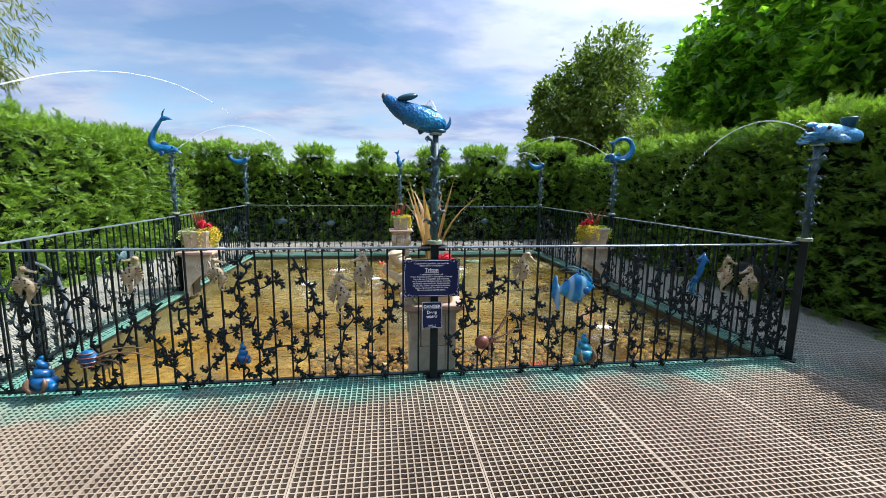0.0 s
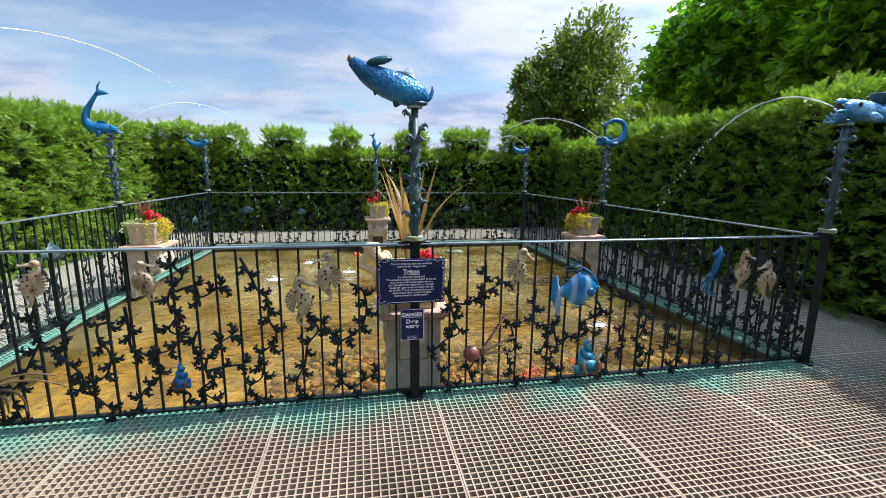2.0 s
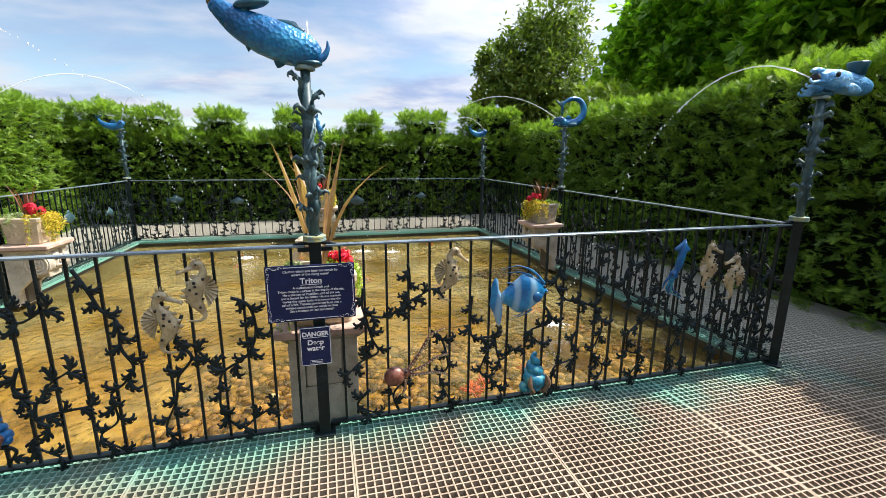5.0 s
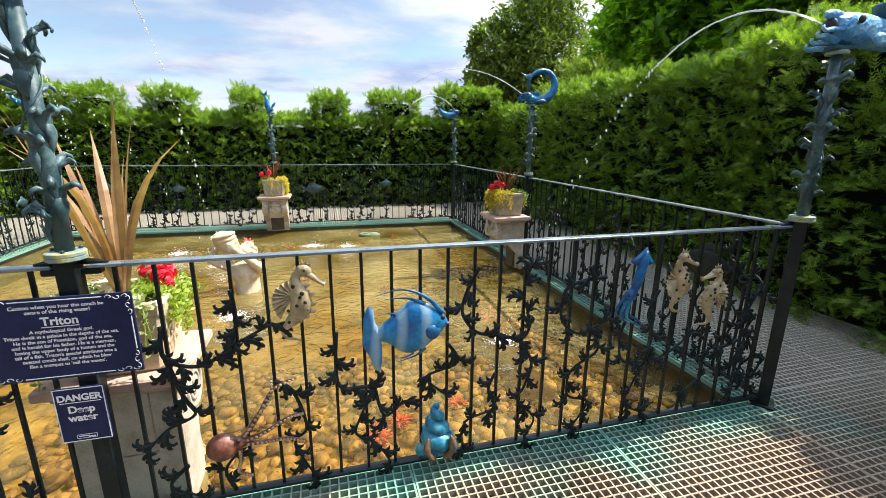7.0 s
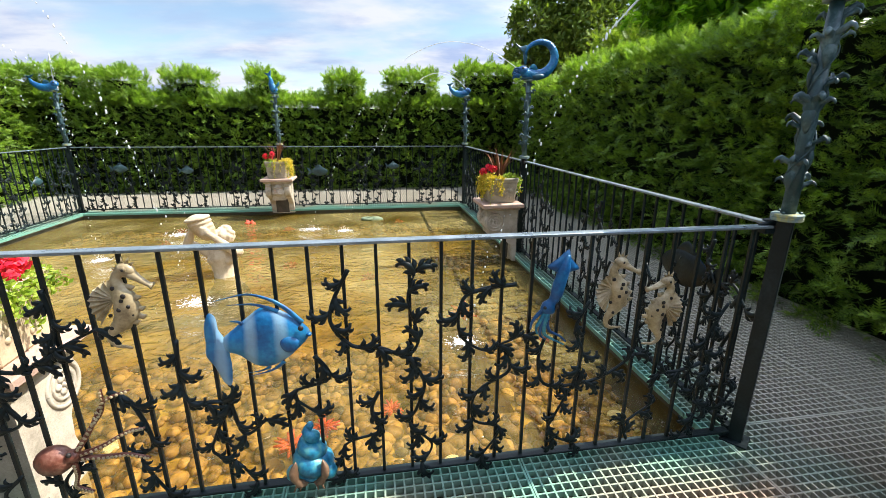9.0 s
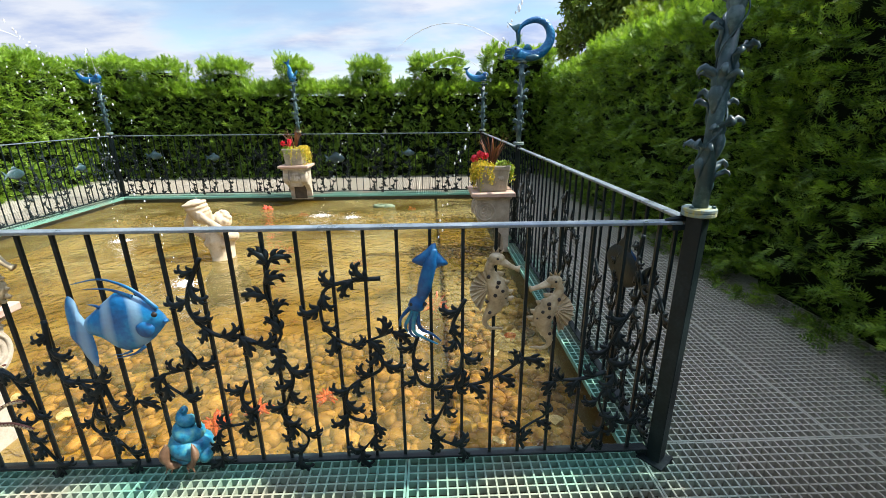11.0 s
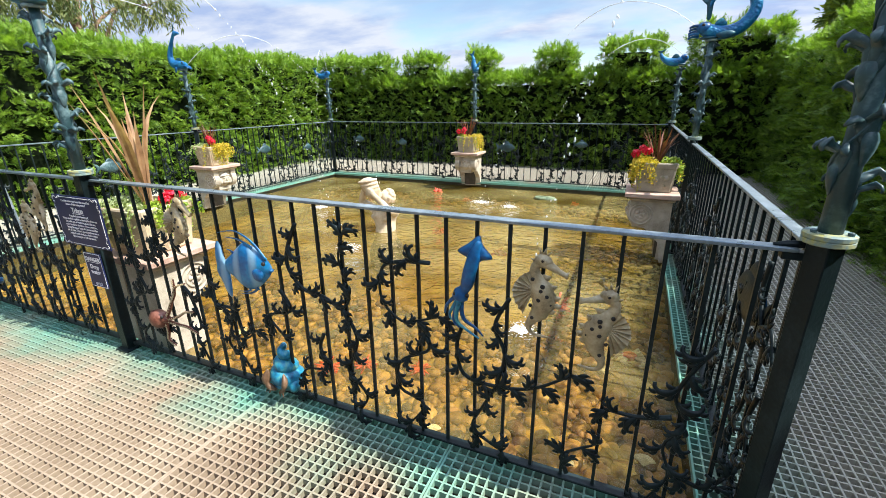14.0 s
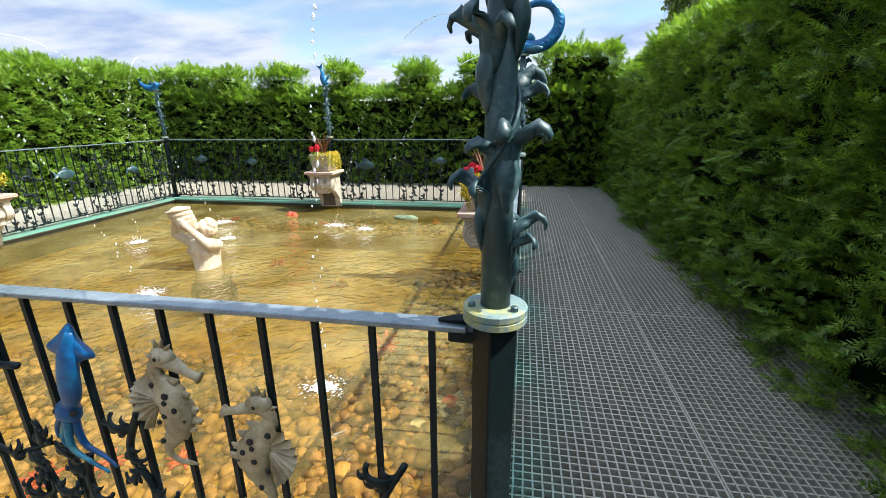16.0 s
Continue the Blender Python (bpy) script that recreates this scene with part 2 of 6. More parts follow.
TURQ = material("turquoise_paint", ((0.004, 0.05, 0.12), (0.015, 0.20, 0.32), (0.14, 0.36, 0.26)), 22, 70, 0.4, 0.1, 0.3, 0.5)
STONE = material("carved_stone", ((0.22, 0.19, 0.14), (0.42, 0.37, 0.29), (0.55, 0.49, 0.40)), 9, 120, 0.85, 0, 0.5, 0.6)
SLAB = material("pink_sandstone", ((0.30, 0.19, 0.14), (0.45, 0.31, 0.24), (0.54, 0.42, 0.34)), 8, 110, 0.85, 0, 0.4, 0.6)
GRATE = grating_material()
SOIL = material("brown_gravel", ((0.05, 0.033, 0.022), (0.10, 0.065, 0.042), (0.16, 0.11, 0.075)), 5, 80, 0.95, 0, 0.6, 0.6)
POOLBED = material("pool_bed", ((0.10, 0.058, 0.010), (0.36, 0.22, 0.03), (0.56, 0.41, 0.11)), 2.3, 16, 0.8, 0, 0.5, 0.45)
POOLWALL = material("pool_wall", ((0.02, 0.022, 0.014), (0.06, 0.055, 0.03), (0.10, 0.09, 0.05)), 5, 50, 0.7, 0, 0.4, 0.6)
WATER = water_material()
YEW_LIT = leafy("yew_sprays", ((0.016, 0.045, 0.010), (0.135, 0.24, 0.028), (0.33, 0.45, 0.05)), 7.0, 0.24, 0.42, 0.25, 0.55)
YEW_TIP = leafy("young_yew_shoots", ((0.09, 0.17, 0.02), (0.20, 0.33, 0.04), (0.34, 0.47, 0.07)), 3.0, 0.35, 0.5, 0.3, 0.6)
# near-black, so the shade between the sprays is in the colour
YEW_GAP_SHADE = material("hedge_gap_shade", ((0.002, 0.004, 0.001), (0.004, 0.008, 0.002), (0.010, 0.016, 0.004)), 5, 40, 0.95, 0, 0.6, 0.6, spec=0.1)


# ---- mesh helpers ----
class Shape:
    """Collects vertices and faces of one mesh."""

    def __init__(self):
        self.v, self.f = [], []

    def add(self, verts, faces):
        k = len(self.v)
        self.v.extend(tuple(p) for p in verts)
        self.f.extend(tuple(k + i for i in f) for f in faces)
        return self

    def box(self, x0, x1, y0, y1, z0, z1, c=0.0):
        """A box with its long edges chamfered by c."""
        if c <= 0:
            v = [(x, y, z) for z in (z0, z1) for x, y in ((x0, y0), (x1, y0), (x1, y1), (x0, y1))]
            return self.add(v, [(0, 3, 2, 1), (4, 5, 6, 7), (0, 1, 5, 4), (1, 2, 6, 5), (2, 3, 7, 6), (3, 0, 4, 7)])
        v = []
        for z, s in ((z0, c), (z0 + c, 0), (z1 - c, 0), (z1, c)):
            a, b, d, e = x0 + s, x1 - s, y0 + s, y1 - s
            v += [(a + c, d, z), (b - c, d, z), (b, d + c, z), (b, e - c, z), (b - c, e, z), (a + c, e, z), (a, e - c, z), (a, d + c, z)]
        f = [tuple(range(7, -1, -1)), tuple(range(24, 32))]
        for r in range(3):
            for i in range(8):
                j = (i + 1) % 8
                f.append((r * 8 + i, r * 8 + j, r * 8 + 8 + j, r * 8 + 8 + i))
        return self.add(v, f)

    def tube(self, pts, radii, sides=8, flat=1.0, up=None, cap=True):
        """A round or flattened rod swept along pts; radii is a number or one for each point."""
        pts = [Vector(p) for p in pts]
        if isinstance(radii, (int, float)):
            radii = [radii] * len(pts)
        v, f = [], []
        ref = Vector(up) if up else None
        side = None
        for i, p in enumerate(pts):
            t = (pts[min(i + 1, len(pts) - 1)] - pts[max(i - 1, 0)]).normalized()
            if ref is not None:
                a = ref.cross(t)
            elif side is None:
                a = t.orthogonal()
            else:
                a = side - t * side.dot(t)
            if a.length < 1e-6:
                a = t.orthogonal()
            a.normalize()
            side = a
            b = t.cross(a)
            for k in range(sides):
                w = 2 * math.pi * k / sides
                v.append(p + a * (math.cos(w) * radii[i]) + b * (math.sin(w) * radii[i] * flat))
        for i in range(len(pts) - 1):
            for k in range(sides):
                q = (k + 1) % sides
                f.append((i * sides + k, i * sides + q, (i + 1) * sides + q, (i + 1) * sides + k))
        if cap:
            f.append(tuple(range(sides - 1, -1, -1)))
            f.append(tuple((len(pts) - 1) * sides + k for k in range(sides)))
        return self.add(v, f)

    def lathe(self, profile, sides=16, at=(0, 0, 0)):
        """Turned about z: profile rows of (radius, z)."""
        v, f = [], []
        for r, z in profile:
            for k in range(sides):
                w = 2 * math.pi * k / sides
                v.append((at[0] + r * math.cos(w), at[1] + r * math.sin(w), at[2] + z))
        for i in range(len(profile) - 1):
            for k in range(sides):
                q = (k + 1) % sides
                f.append((i * sides + k, i * sides + q, (i + 1) * sides + q, (i + 1) * sides + k))
        f.append(tuple(range(sides - 1, -1, -1)))
        f.append(tuple((len(profile) - 1) * sides + k for k in range(sides)))
        return self.add(v, f)

    def ball(self, c, r, seg=10, rings=7, turn=None):
        """An ellipsoid of half axes r at c."""
        c, v, f = Vector(c), [], []
        m = turn.to_3x3() if turn is not None else Matrix.Identity(3)
        for i in range(rings + 1):
            a = math.pi * i / rings
            for k in range(seg):
                w = 2 * math.pi * k / seg
                v.append(c + m @ Vector((r[0] * math.sin(a) * math.cos(w), r[1] * math.sin(a) * math.sin(w), r[2] * math.cos(a))))
        for i in range(rings):
            for k in range(seg):
                q = (k + 1) % seg
                f.append((i * seg + k, (i + 1) * seg + k, (i + 1) * seg + q, i * seg + q))
        return self.add(v, f)

    def sheet(self, outline, y0, y1):
        """A plate in the xz plane with thickness from y0 to y1."""
        n = len(outline)
        v = [(x, y0, z) for x, z in outline] + [(x, y1, z) for x, z in outline]
        f = [tuple(range(n)), tuple(range(2 * n - 1, n - 1, -1))]
        f += [(i, i + n, (i + 1) % n + n, (i + 1) % n) for i in range(n)]
        return self.add(v, f)

    def mesh(self, name, mat, smooth=False):
        me = bpy.data.meshes.new(name)
        me.from_pydata([tuple(p) for p in self.v], [], self.f)
        me.materials.append(mat)
        if smooth:
            me.polygons.foreach_set("use_smooth", [True] * len(me.polygons))
        me.update()
        return me


def part(name, shape, mat, parent, label="", smooth=False, at=None):
    """One mesh object under a thing or a part."""
    me = shape if isinstance(shape, bpy.types.Mesh) else shape.mesh(name, mat, smooth)
    ob = new(name, me)
    ob.parent = parent
    if at is not None:
        ob.matrix_basis = at
    if label:
        ob["label"] = label
    return ob


def thing(name, label, category, group="", at=None):
    ob = new(name)
    ob.empty_display_size = 0.1
    if at is not None:
        ob.matrix_basis = at
    return tagged(ob, label, category, group)


def solid(name, shape, mat, label="", category="", group="", kind="", smooth=False, at=None):
    ob = new(name, shape.mesh(name, mat, smooth))
    if at is not None:
        ob.matrix_basis = at
    return tagged(ob, label, category, group, kind)


def smooth_path(pts, n=6):
    """Catmull-Rom points through pts."""
    pts = [Vector(p) for p in pts]
    out = []
    for i in range(len(pts) - 1):
        p0, p1, p2, p3 = pts[max(i - 1, 0)], pts[i], pts[i + 1], pts[min(i + 2, len(pts) - 1)]
        for k in range(n):
            t = k / n
            out.append(0.5 * (2 * p1 + (p2 - p0) * t + (2 * p0 - 5 * p1 + 4 * p2 - p3) * t * t + (3 * p1 - p0 - 3 * p2 + p3) * t ** 3))
    out.append(pts[-1])
    return out


# ---- ground, pool, water ----
HX, Y0, Y1, YM = 3.2, 0.0, 6.32, 3.16
WATER_Z = -0.10
g = Shape()
big = 400.0
ix, iy0, iy1 = 3.14, 0.05, 6.22
g.add([(-big, -big, -0.32), (big, -big, -0.32), (big, big, -0.32), (-big, big, -0.32), (-ix, iy0, -0.32), (ix, iy0, -0.32), (ix, iy1, -0.32), (-ix, iy1, -0.32)],
      [(0, 1, 5, 4), (1, 2, 6, 5), (2, 3, 7, 6), (3, 0, 4, 7)])
solid("ground", g, SOIL, "brown bare ground under the walkway", "ground", kind="structure")
p = Shape()
p.box(-ix, ix, iy0 - 0.12, iy0, -0.9, -0.03)
p.box(-ix, ix, iy1, iy1 + 0.12, -0.9, -0.03)
p.box(-ix - 0.12, -ix, iy0 - 0.12, iy1 + 0.12, -0.9, -0.03)
p.box(ix, ix + 0.12, iy0 - 0.12, iy1 + 0.12, -0.9, -0.03)
solid("pool_wall", p, POOLWALL, "dark weathered pool wall", "wall", kind="structure")
p = Shape()
LEDGE = 0.75
p.add([(-ix, iy0, -0.36), (ix, iy0, -0.36), (ix, iy1, -0.36), (-ix, iy1, -0.36),
       (-ix + LEDGE, iy0 + LEDGE, -0.36), (ix - LEDGE, iy0 + LEDGE, -0.36), (ix - LEDGE, iy1 - LEDGE, -0.36), (-ix + LEDGE, iy1 - LEDGE, -0.36),
       (-ix + LEDGE, iy0 + LEDGE, -0.62), (ix - LEDGE, iy0 + LEDGE, -0.62), (ix - LEDGE, iy1 - LEDGE, -0.62), (-ix + LEDGE, iy1 - LEDGE, -0.62)],
      [(0, 1, 5, 4), (1, 2, 6, 5), (2, 3, 7, 6), (3, 0, 4, 7), (4, 5, 9, 8), (5, 6, 10, 9), (6, 7, 11, 10), (7, 4, 8, 11), (8, 9, 10, 11)])
solid("pool_floor", p, POOLBED, "yellow-brown silted pool floor with a ledge", "pool floor", kind="structure")
w = Shape().add([(-ix, iy0, WATER_Z), (ix, iy0, WATER_Z), (ix, iy1, WATER_Z), (-ix, iy1, WATER_Z)], [(0, 1, 2, 3)])
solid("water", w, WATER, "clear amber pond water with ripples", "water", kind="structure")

# ---- walkway grating ----
CELL, BAR = 0.0401, 0.0075
walkway = thing("walkway", "moulded open-mesh grating, worn tan with green edges", "walkway")
walkway["kind"] = "structure"
panel_cache = {}


def grating(x0, x1, y0, y1):
    nx, ny = round((x1 - x0) / CELL), round((y1 - y0) / CELL)
    key = (round(x1 - x0, 4), round(y1 - y0, 4))
    if key not in panel_cache:
        s = Shape()
        lx, ly = x1 - x0 - 0.012, y1 - y0 - 0.012
        cx, cy = lx / nx, ly / ny
        for i in range(nx + 1):
            b = BAR / 2 if 0 < i < nx else BAR * 0.6
            s.box(i * cx - b, i * cx + b, -BAR * 0.6, ly + BAR * 0.6, -0.03, 0.0)
        for j in range(ny + 1):
            b = BAR / 2 if 0 < j < ny else BAR * 0.6
            s.box(-BAR * 0.6, lx + BAR * 0.6, j * cy - b, j * cy + b, -0.0305, -0.0008)
        panel_cache[key] = s.mesh("grating_panel", GRATE)
    part("grating_panel", panel_cache[key], GRATE, walkway, at=pose(x0 + 0.006, y0 + 0.006, 0))


for i in range(10):
    xa = -4.88 + i * 1.003
    for ya, yb in ((-5.0, -2.95), (-2.95, 0.085)):
        grating(xa, xa + 1.003, ya, yb)
for ya, yb in ((0.085, 2.4), (2.4, 5.45), (5.45, 8.5)):
    for xa, xb in ((3.09, 4.08), (4.08, 5.1), (-4.1, -3.09), (-5.1, -4.1)):
        grating(xa, xb, ya, yb)
for i in range(6):
    xa = -3.09 + i * 1.03
    grating(xa, xa + 1.03, 6.14, 8.5)

# ---- clipped yew hedges ----
PAIRS = 4
fr_v = []
for i in range(PAIRS):
    for sgn in (-1, 1):
        a = 0.05 + i * 0.21
        fr_v += [(a, 0, 0), (a + 0.15, 0, 0.0), (a + 0.30, sgn * (0.34 - 0.04 * i), 0.05)]
fr_v += [(0.84, -0.03, 0), (0.84, 0.03, 0), (1.14, 0, 0.02), (0, -0.016, 0), (0, 0.016, 0), (0.95, 0, 0)]
FROND = np.array(fr_v)


def fronds(points, dirs, sizes, rng):
    """Feathery yew shoots as one big array of loose triangles."""
    n = len(points)
    d = dirs / np.linalg.norm(dirs, axis=1, keepdims=True)
    r = np.array((0, 0, 1.0)) + rng.normal(size=(n, 3)) * 0.45
    side = np.cross(r, d)
    side /= np.linalg.norm(side, axis=1, keepdims=True)
    nor = np.cross(d, side)
    k = len(FROND)
    v = (points[:, None, :] + sizes[:, None, None] * (FROND[None, :, 0:1] * d[:, None, :] + FROND[None, :, 1:2] * side[:, None, :] + FROND[None, :, 2:3] * nor[:, None, :]))
    return v.reshape(-1, 3)


def tri_mesh(name, verts, mat):
    me = bpy.data.meshes.new(name)
    n = len(verts)
    me.vertices.add(n)
    me.vertices.foreach_set("co", verts.astype(np.float32).ravel())
    me.loops.add(n)
    me.loops.foreach_set("vertex_index", np.arange(n, dtype=np.int32))
    me.polygons.add(n // 3)
    me.polygons.foreach_set("loop_start", np.arange(0, n, 3, dtype=np.int32))
    me.update(calc_edges=True)
    me.materials.append(mat)
    return me


def lumps(p):
    return 0.09 * noise.noise(Vector(p) * 1.3) + 0.10 * noise.noise(Vector(p) * 4.1) + 0.06 * noise.noise(Vector(p) * 9.0)


def hedge(name, label, boxes, faces, density, size, seed, lean=0.0):
    """boxes: the clipped blocks (x0, x1, y0, y1, z0, z1). faces: which sides carry shoots, of '+x -x +y -y +z'."""
    rng = np.random.default_rng(seed)
    root = thing(name, label, "hedge")
    core = Shape()
    pts, dirs, sz, tips = [], [], [], []
    for bi, (x0, x1, y0, y1, z0, z1) in enumerate(boxes):
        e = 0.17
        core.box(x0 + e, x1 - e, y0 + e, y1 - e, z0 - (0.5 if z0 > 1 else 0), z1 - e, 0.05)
        for face in faces:
            ax = "xyz".index(face[1])
            sg = 1 if face[0] == "+" else -1
            lo, hi = np.array((x0, y0, z0)), np.array((x1, y1, z1))
            ext = hi - lo
            ot = [a for a in range(3) if a != ax]
            per = 13
            m = max(1, int(ext[ot[0]] * ext[ot[1]] * density * (1.3 if face == "+z" else 1)) // per)
            n = m * per
            c = lo + rng.random((m, 3)) * ext
            c[:, ax] = hi[ax] if sg > 0 else lo[ax]
            deep = rng.random(m) < 0.32
            off = np.array([lumps(k) for k in c]) - 0.07 + 0.12 * rng.random(m) - 0.11 * deep
            if ax == 0 and lean:
                off = off + lean * (1 - (c[:, 2] - z0) / (z1 - z0)) ** 2
            c[:, ax] += sg * off
            way = rng.normal(size=(m, 3)) * 0.5
            way[:, ax] += sg * 0.75
            way[:, 2] += 0.10
            # each clump is a flat spray: a branchlet with shoots leaving it to both sides, its blades lying in one plane
            wn_ = way / np.linalg.norm(way, axis=1, keepdims=True)
            flat_ = np.cross(wn_, np.array((0, 0, 1.0)) + rng.normal(size=(m, 3)) * 0.35)
            flat_ /= np.linalg.norm(flat_, axis=1, keepdims=True)
            along = np.linspace(0, 1, per)[None, :, None]
            hand = np.where(np.arange(per) % 2, 1.0, -1.0)[None, :, None] * (1.0 - 0.7 * along)
            q = c[:, None, :] + wn_[:, None, :] * (along * 0.13 - 0.05) + flat_[:, None, :] * hand * 0.014 + rng.normal(size=(m, per, 3)) * 0.010
            d = wn_[:, None, :] + flat_[:, None, :] * hand * 0.85 + rng.normal(size=(m, per, 3)) * 0.22
            q, d = q.reshape(-1, 3), d.reshape(-1, 3)
            pts.append(q)
            dirs.append(d)
            sz.append(size * (0.6 + 0.8 * rng.random(n)))
            edge = (q[:, 2] > z1 - 0.14)
            tips.append(edge & (rng.random(n) < 0.8) | (rng.random(n) < 0.10))
    pts, dirs, sz, tips = np.concatenate(pts), np.concatenate(dirs), np.concatenate(sz), np.concatenate(tips)
    dirs[tips, 2] += 0.7
    sz[tips] *= 1.15
    # blackened core seen through the gaps as painted shade
    part("shade_core", core, YEW_GAP_SHADE, root)
    for nm, sel, mt, lb in (("foliage", ~tips, YEW_LIT, ""), ("new_growth", tips, YEW_TIP, "bright yellow-green young shoots")):
        ob = part(nm, tri_mesh(nm, fronds(pts[sel], dirs[sel], sz[sel], rng), mt), mt, root, lb)
        ob["kind"] = "stuff"
    return root


ZB = -0.3
hedge("yew_hedge", "tall clipped dark green yew hedge beside the walkway", [(4.85, 6.2, -5.5, 2.05, ZB, 2.42), (4.85, 6.2, 2.0, 6.1, ZB, 2.30), (4.95, 6.2, 5.8, 8.9, ZB, 2.15)], ("-x", "+z", "-y"), 1750, 0.078, 3, 0.14)
hedge("yew_hedge", "tall clipped sunlit green yew hedge beside the walkway", [(-6.3, -4.95, -5.5, 5.2, ZB, 2.30), (-6.3, -4.95, 5.1, 5.9, ZB, 2.15), (-6.3, -4.95, 5.6, 8.9, ZB, 2.36)], ("+x", "+z", "-y"), 1750, 0.078, 4, 0.05)
merlons = [(-4.9, -4.1, 2.42), (-3.95, -3.05, 2.36), (-2.57, -1.68, 2.34), (-0.97, -0.34, 2.36), (0.61, 1.42, 2.34), (1.88, 3.02, 2.42), (3.5, 5.0, 2.60)]
hedge("yew_hedge", "clipped yew hedge with castle-like battlements", [(-5.6, 5.6, 8.35, 9.5, ZB, 1.90)] + [(a + 0.06, b - 0.06, 8.38, 9.2, 1.7, z + 0.03) for a, b, z in merlons], ("-y", "+z", "-x", "+x"), 1750, 0.080, 5)
hedge("yew_hedge", "clipped yew hedge closing the court", [(-5.0, 5.0, -6.7, -5.4, ZB, 2.3)], ("+y", "+z"), 300, 0.15, 6)

# ---- railings ----
NBAR = 27
LEN = HX


def hook(s, base, ang, length, curl, r):
    """One curled claw of an acanthus leaf, tapering to a point, in the xz plane."""
    pts, rad = [], []
    x, z, a = base[0], base[2], ang
    n = 8
    for i in range(n):
        t = i / (n - 1)
        pts.append((x, base[1] - 0.007 * math.sin(math.pi * t), z))
        rad.append(r * max(0.22, 0.55 + 0.95 * math.sin(math.pi * min(1.0, 0.1 + 0.95 * t)) if t < 0.8 else 0.75 * (1 - t) / 0.2))
        st = length / (n - 1)
        x, z = x + st * math.cos(a), z + st * math.sin(a)
        a += curl / (n - 1) * (0.1 + 1.9 * t * t)
    s.tube(pts, rad, 6, 0.5, up=(0, 1, 0))


def leaf(s, x, z, ang, size, hand):
    """A cast acanthus leaf: a spine that curls over, with hooked lobes along its outer side."""
    a, n = ang, 10
    px, pz = x, z
    pts, rad = [], []
    for i in range(n):
        t = i / (n - 1)
        pts.append((px, -0.010 - 0.012 * math.sin(math.pi * t), pz))
        rad.append(size * (0.085 + 0.07 * math.sin(math.pi * min(1, t * 1.2))) if t < 0.8 else size * 0.075)
        if i in (2, 4, 6):
            hook(s, (px, -0.014, pz), a - hand * 0.8, size * (0.68 - 0.05 * i), hand * 3.5, size * 0.078)
        if i == 1:
            hook(s, (px, -0.012, pz), a + hand * 0.9, size * 0.46, hand * 3.2, size * 0.072)
        px, pz = px + size * 1.15 / (n - 1) * math.cos(a), pz + size * 1.15 / (n - 1) * math.sin(a)
        a += hand * 3.3 / (n - 1) * (0.15 + 1.7 * t)
    s.tube(pts, rad, 6, 0.6, up=(0, 1, 0))


def vine(parent, pts, rng, y=-0.012, size=0.082):
    """A cast vine: a bending stem with leaves on alternate sides."""
    path = smooth_path([(x, y, z) for x, z in pts], 5)
    s = Shape()
    n = len(path)
    s.tube(path, [0.0095 - 0.004 * i / n for i in range(n)], 6, 0.8)
    run, hand = 0.03, 1
    for i in range(1, n):
        d = path[i] - path[i - 1]
        run += d.length
        if run > 0.052 or i == n - 1:
            run, hand = 0.0, -hand
            a = math.atan2(d.z, d.x)
            leaf(s, path[i].x, path[i].z, a + hand * rng.uniform(0.35, 0.7), size * rng.uniform(0.8, 1.1), hand)
    return part("vine", s, IRON, parent, smooth=True)


def bar_mesh():
    if "bar" not in panel_cache:
        panel_cache["bar"] = Shape().box(-0.006, 0.006, -0.006, 0.006, 0.045, 1.035).mesh("bar", IRON)
    return panel_cache["bar"]


def railing(vines, seed, reverse=False):
    """A panel LEN long along x from its origin, with vines given as (u, z) points."""
    rng = random.Random(seed)
    root = thing("railing_panel", "dark green painted iron railing with cast acanthus vines", "railing", "railing round the pool")
    part("top_rail", Shape().box(0.05, LEN - 0.05, -0.021, 0.021, 1.034, 1.046, 0.002), IRON_SHEEN, root, "flat top rail with a sky sheen put into its colour")
    part("bottom_rail", Shape().box(0.035, LEN - 0.035, -0.02, 0.02, 0.034, 0.046, 0.002), IRON, root)
    for i in range(1, NBAR):
        part("bar", bar_mesh(), IRON, root, at=pose(LEN * i / NBAR, 0, 0))
    for e in (0.055, LEN - 0.055):
        sg = 1 if e < 1 else -1
        b = Shape()
        b.box(e - 0.03, e + 0.03, -0.017, 0.017, 1.012, 1.034, 0.003)
        b.tube([(e - sg * 0.03, 0, 1.055), (e + sg * 0.02, 0, 1.052), (e + sg * 0.05, 0, 1.049)], [0.012, 0.01, 0.004], 6)
        part("bracket", b, IRON, root, smooth=False)
        part("bracket", Shape().box(e - 0.025, e + 0.025, -0.015, 0.015, 0.016, 0.036, 0.003), IRON, root)
    for v in vines:
        vine(root, v, rng)
    return root


FRONT_RIGHT = [
    [(0.23, 0.80), (0.23, 0.67), (0.35, 0.63), (0.46, 0.70), (0.60, 0.77)], [(0.47, 0.92), (0.48, 0.82), (0.46, 0.70)],
    [(0.23, 0.67), (0.27, 0.51), (0.30, 0.43), (0.20, 0.38), (0.13, 0.31)], [(0.25, 0.21), (0.18, 0.13), (0.26, 0.07)],
    [(0.41, 0.06), (0.38, 0.16), (0.44, 0.24)], [(0.59, 0.53), (0.66, 0.47), (0.70, 0.30), (0.65, 0.23), (0.72, 0.06)],
    [(0.84, 0.71), (0.83, 0.57), (0.85, 0.46), (0.97, 0.44), (0.92, 0.31), (0.90, 0.23), (0.98, 0.17), (1.04, 0.07)],
    [(0.98, 0.47), (1.02, 0.30), (1.10, 0.35)],
]
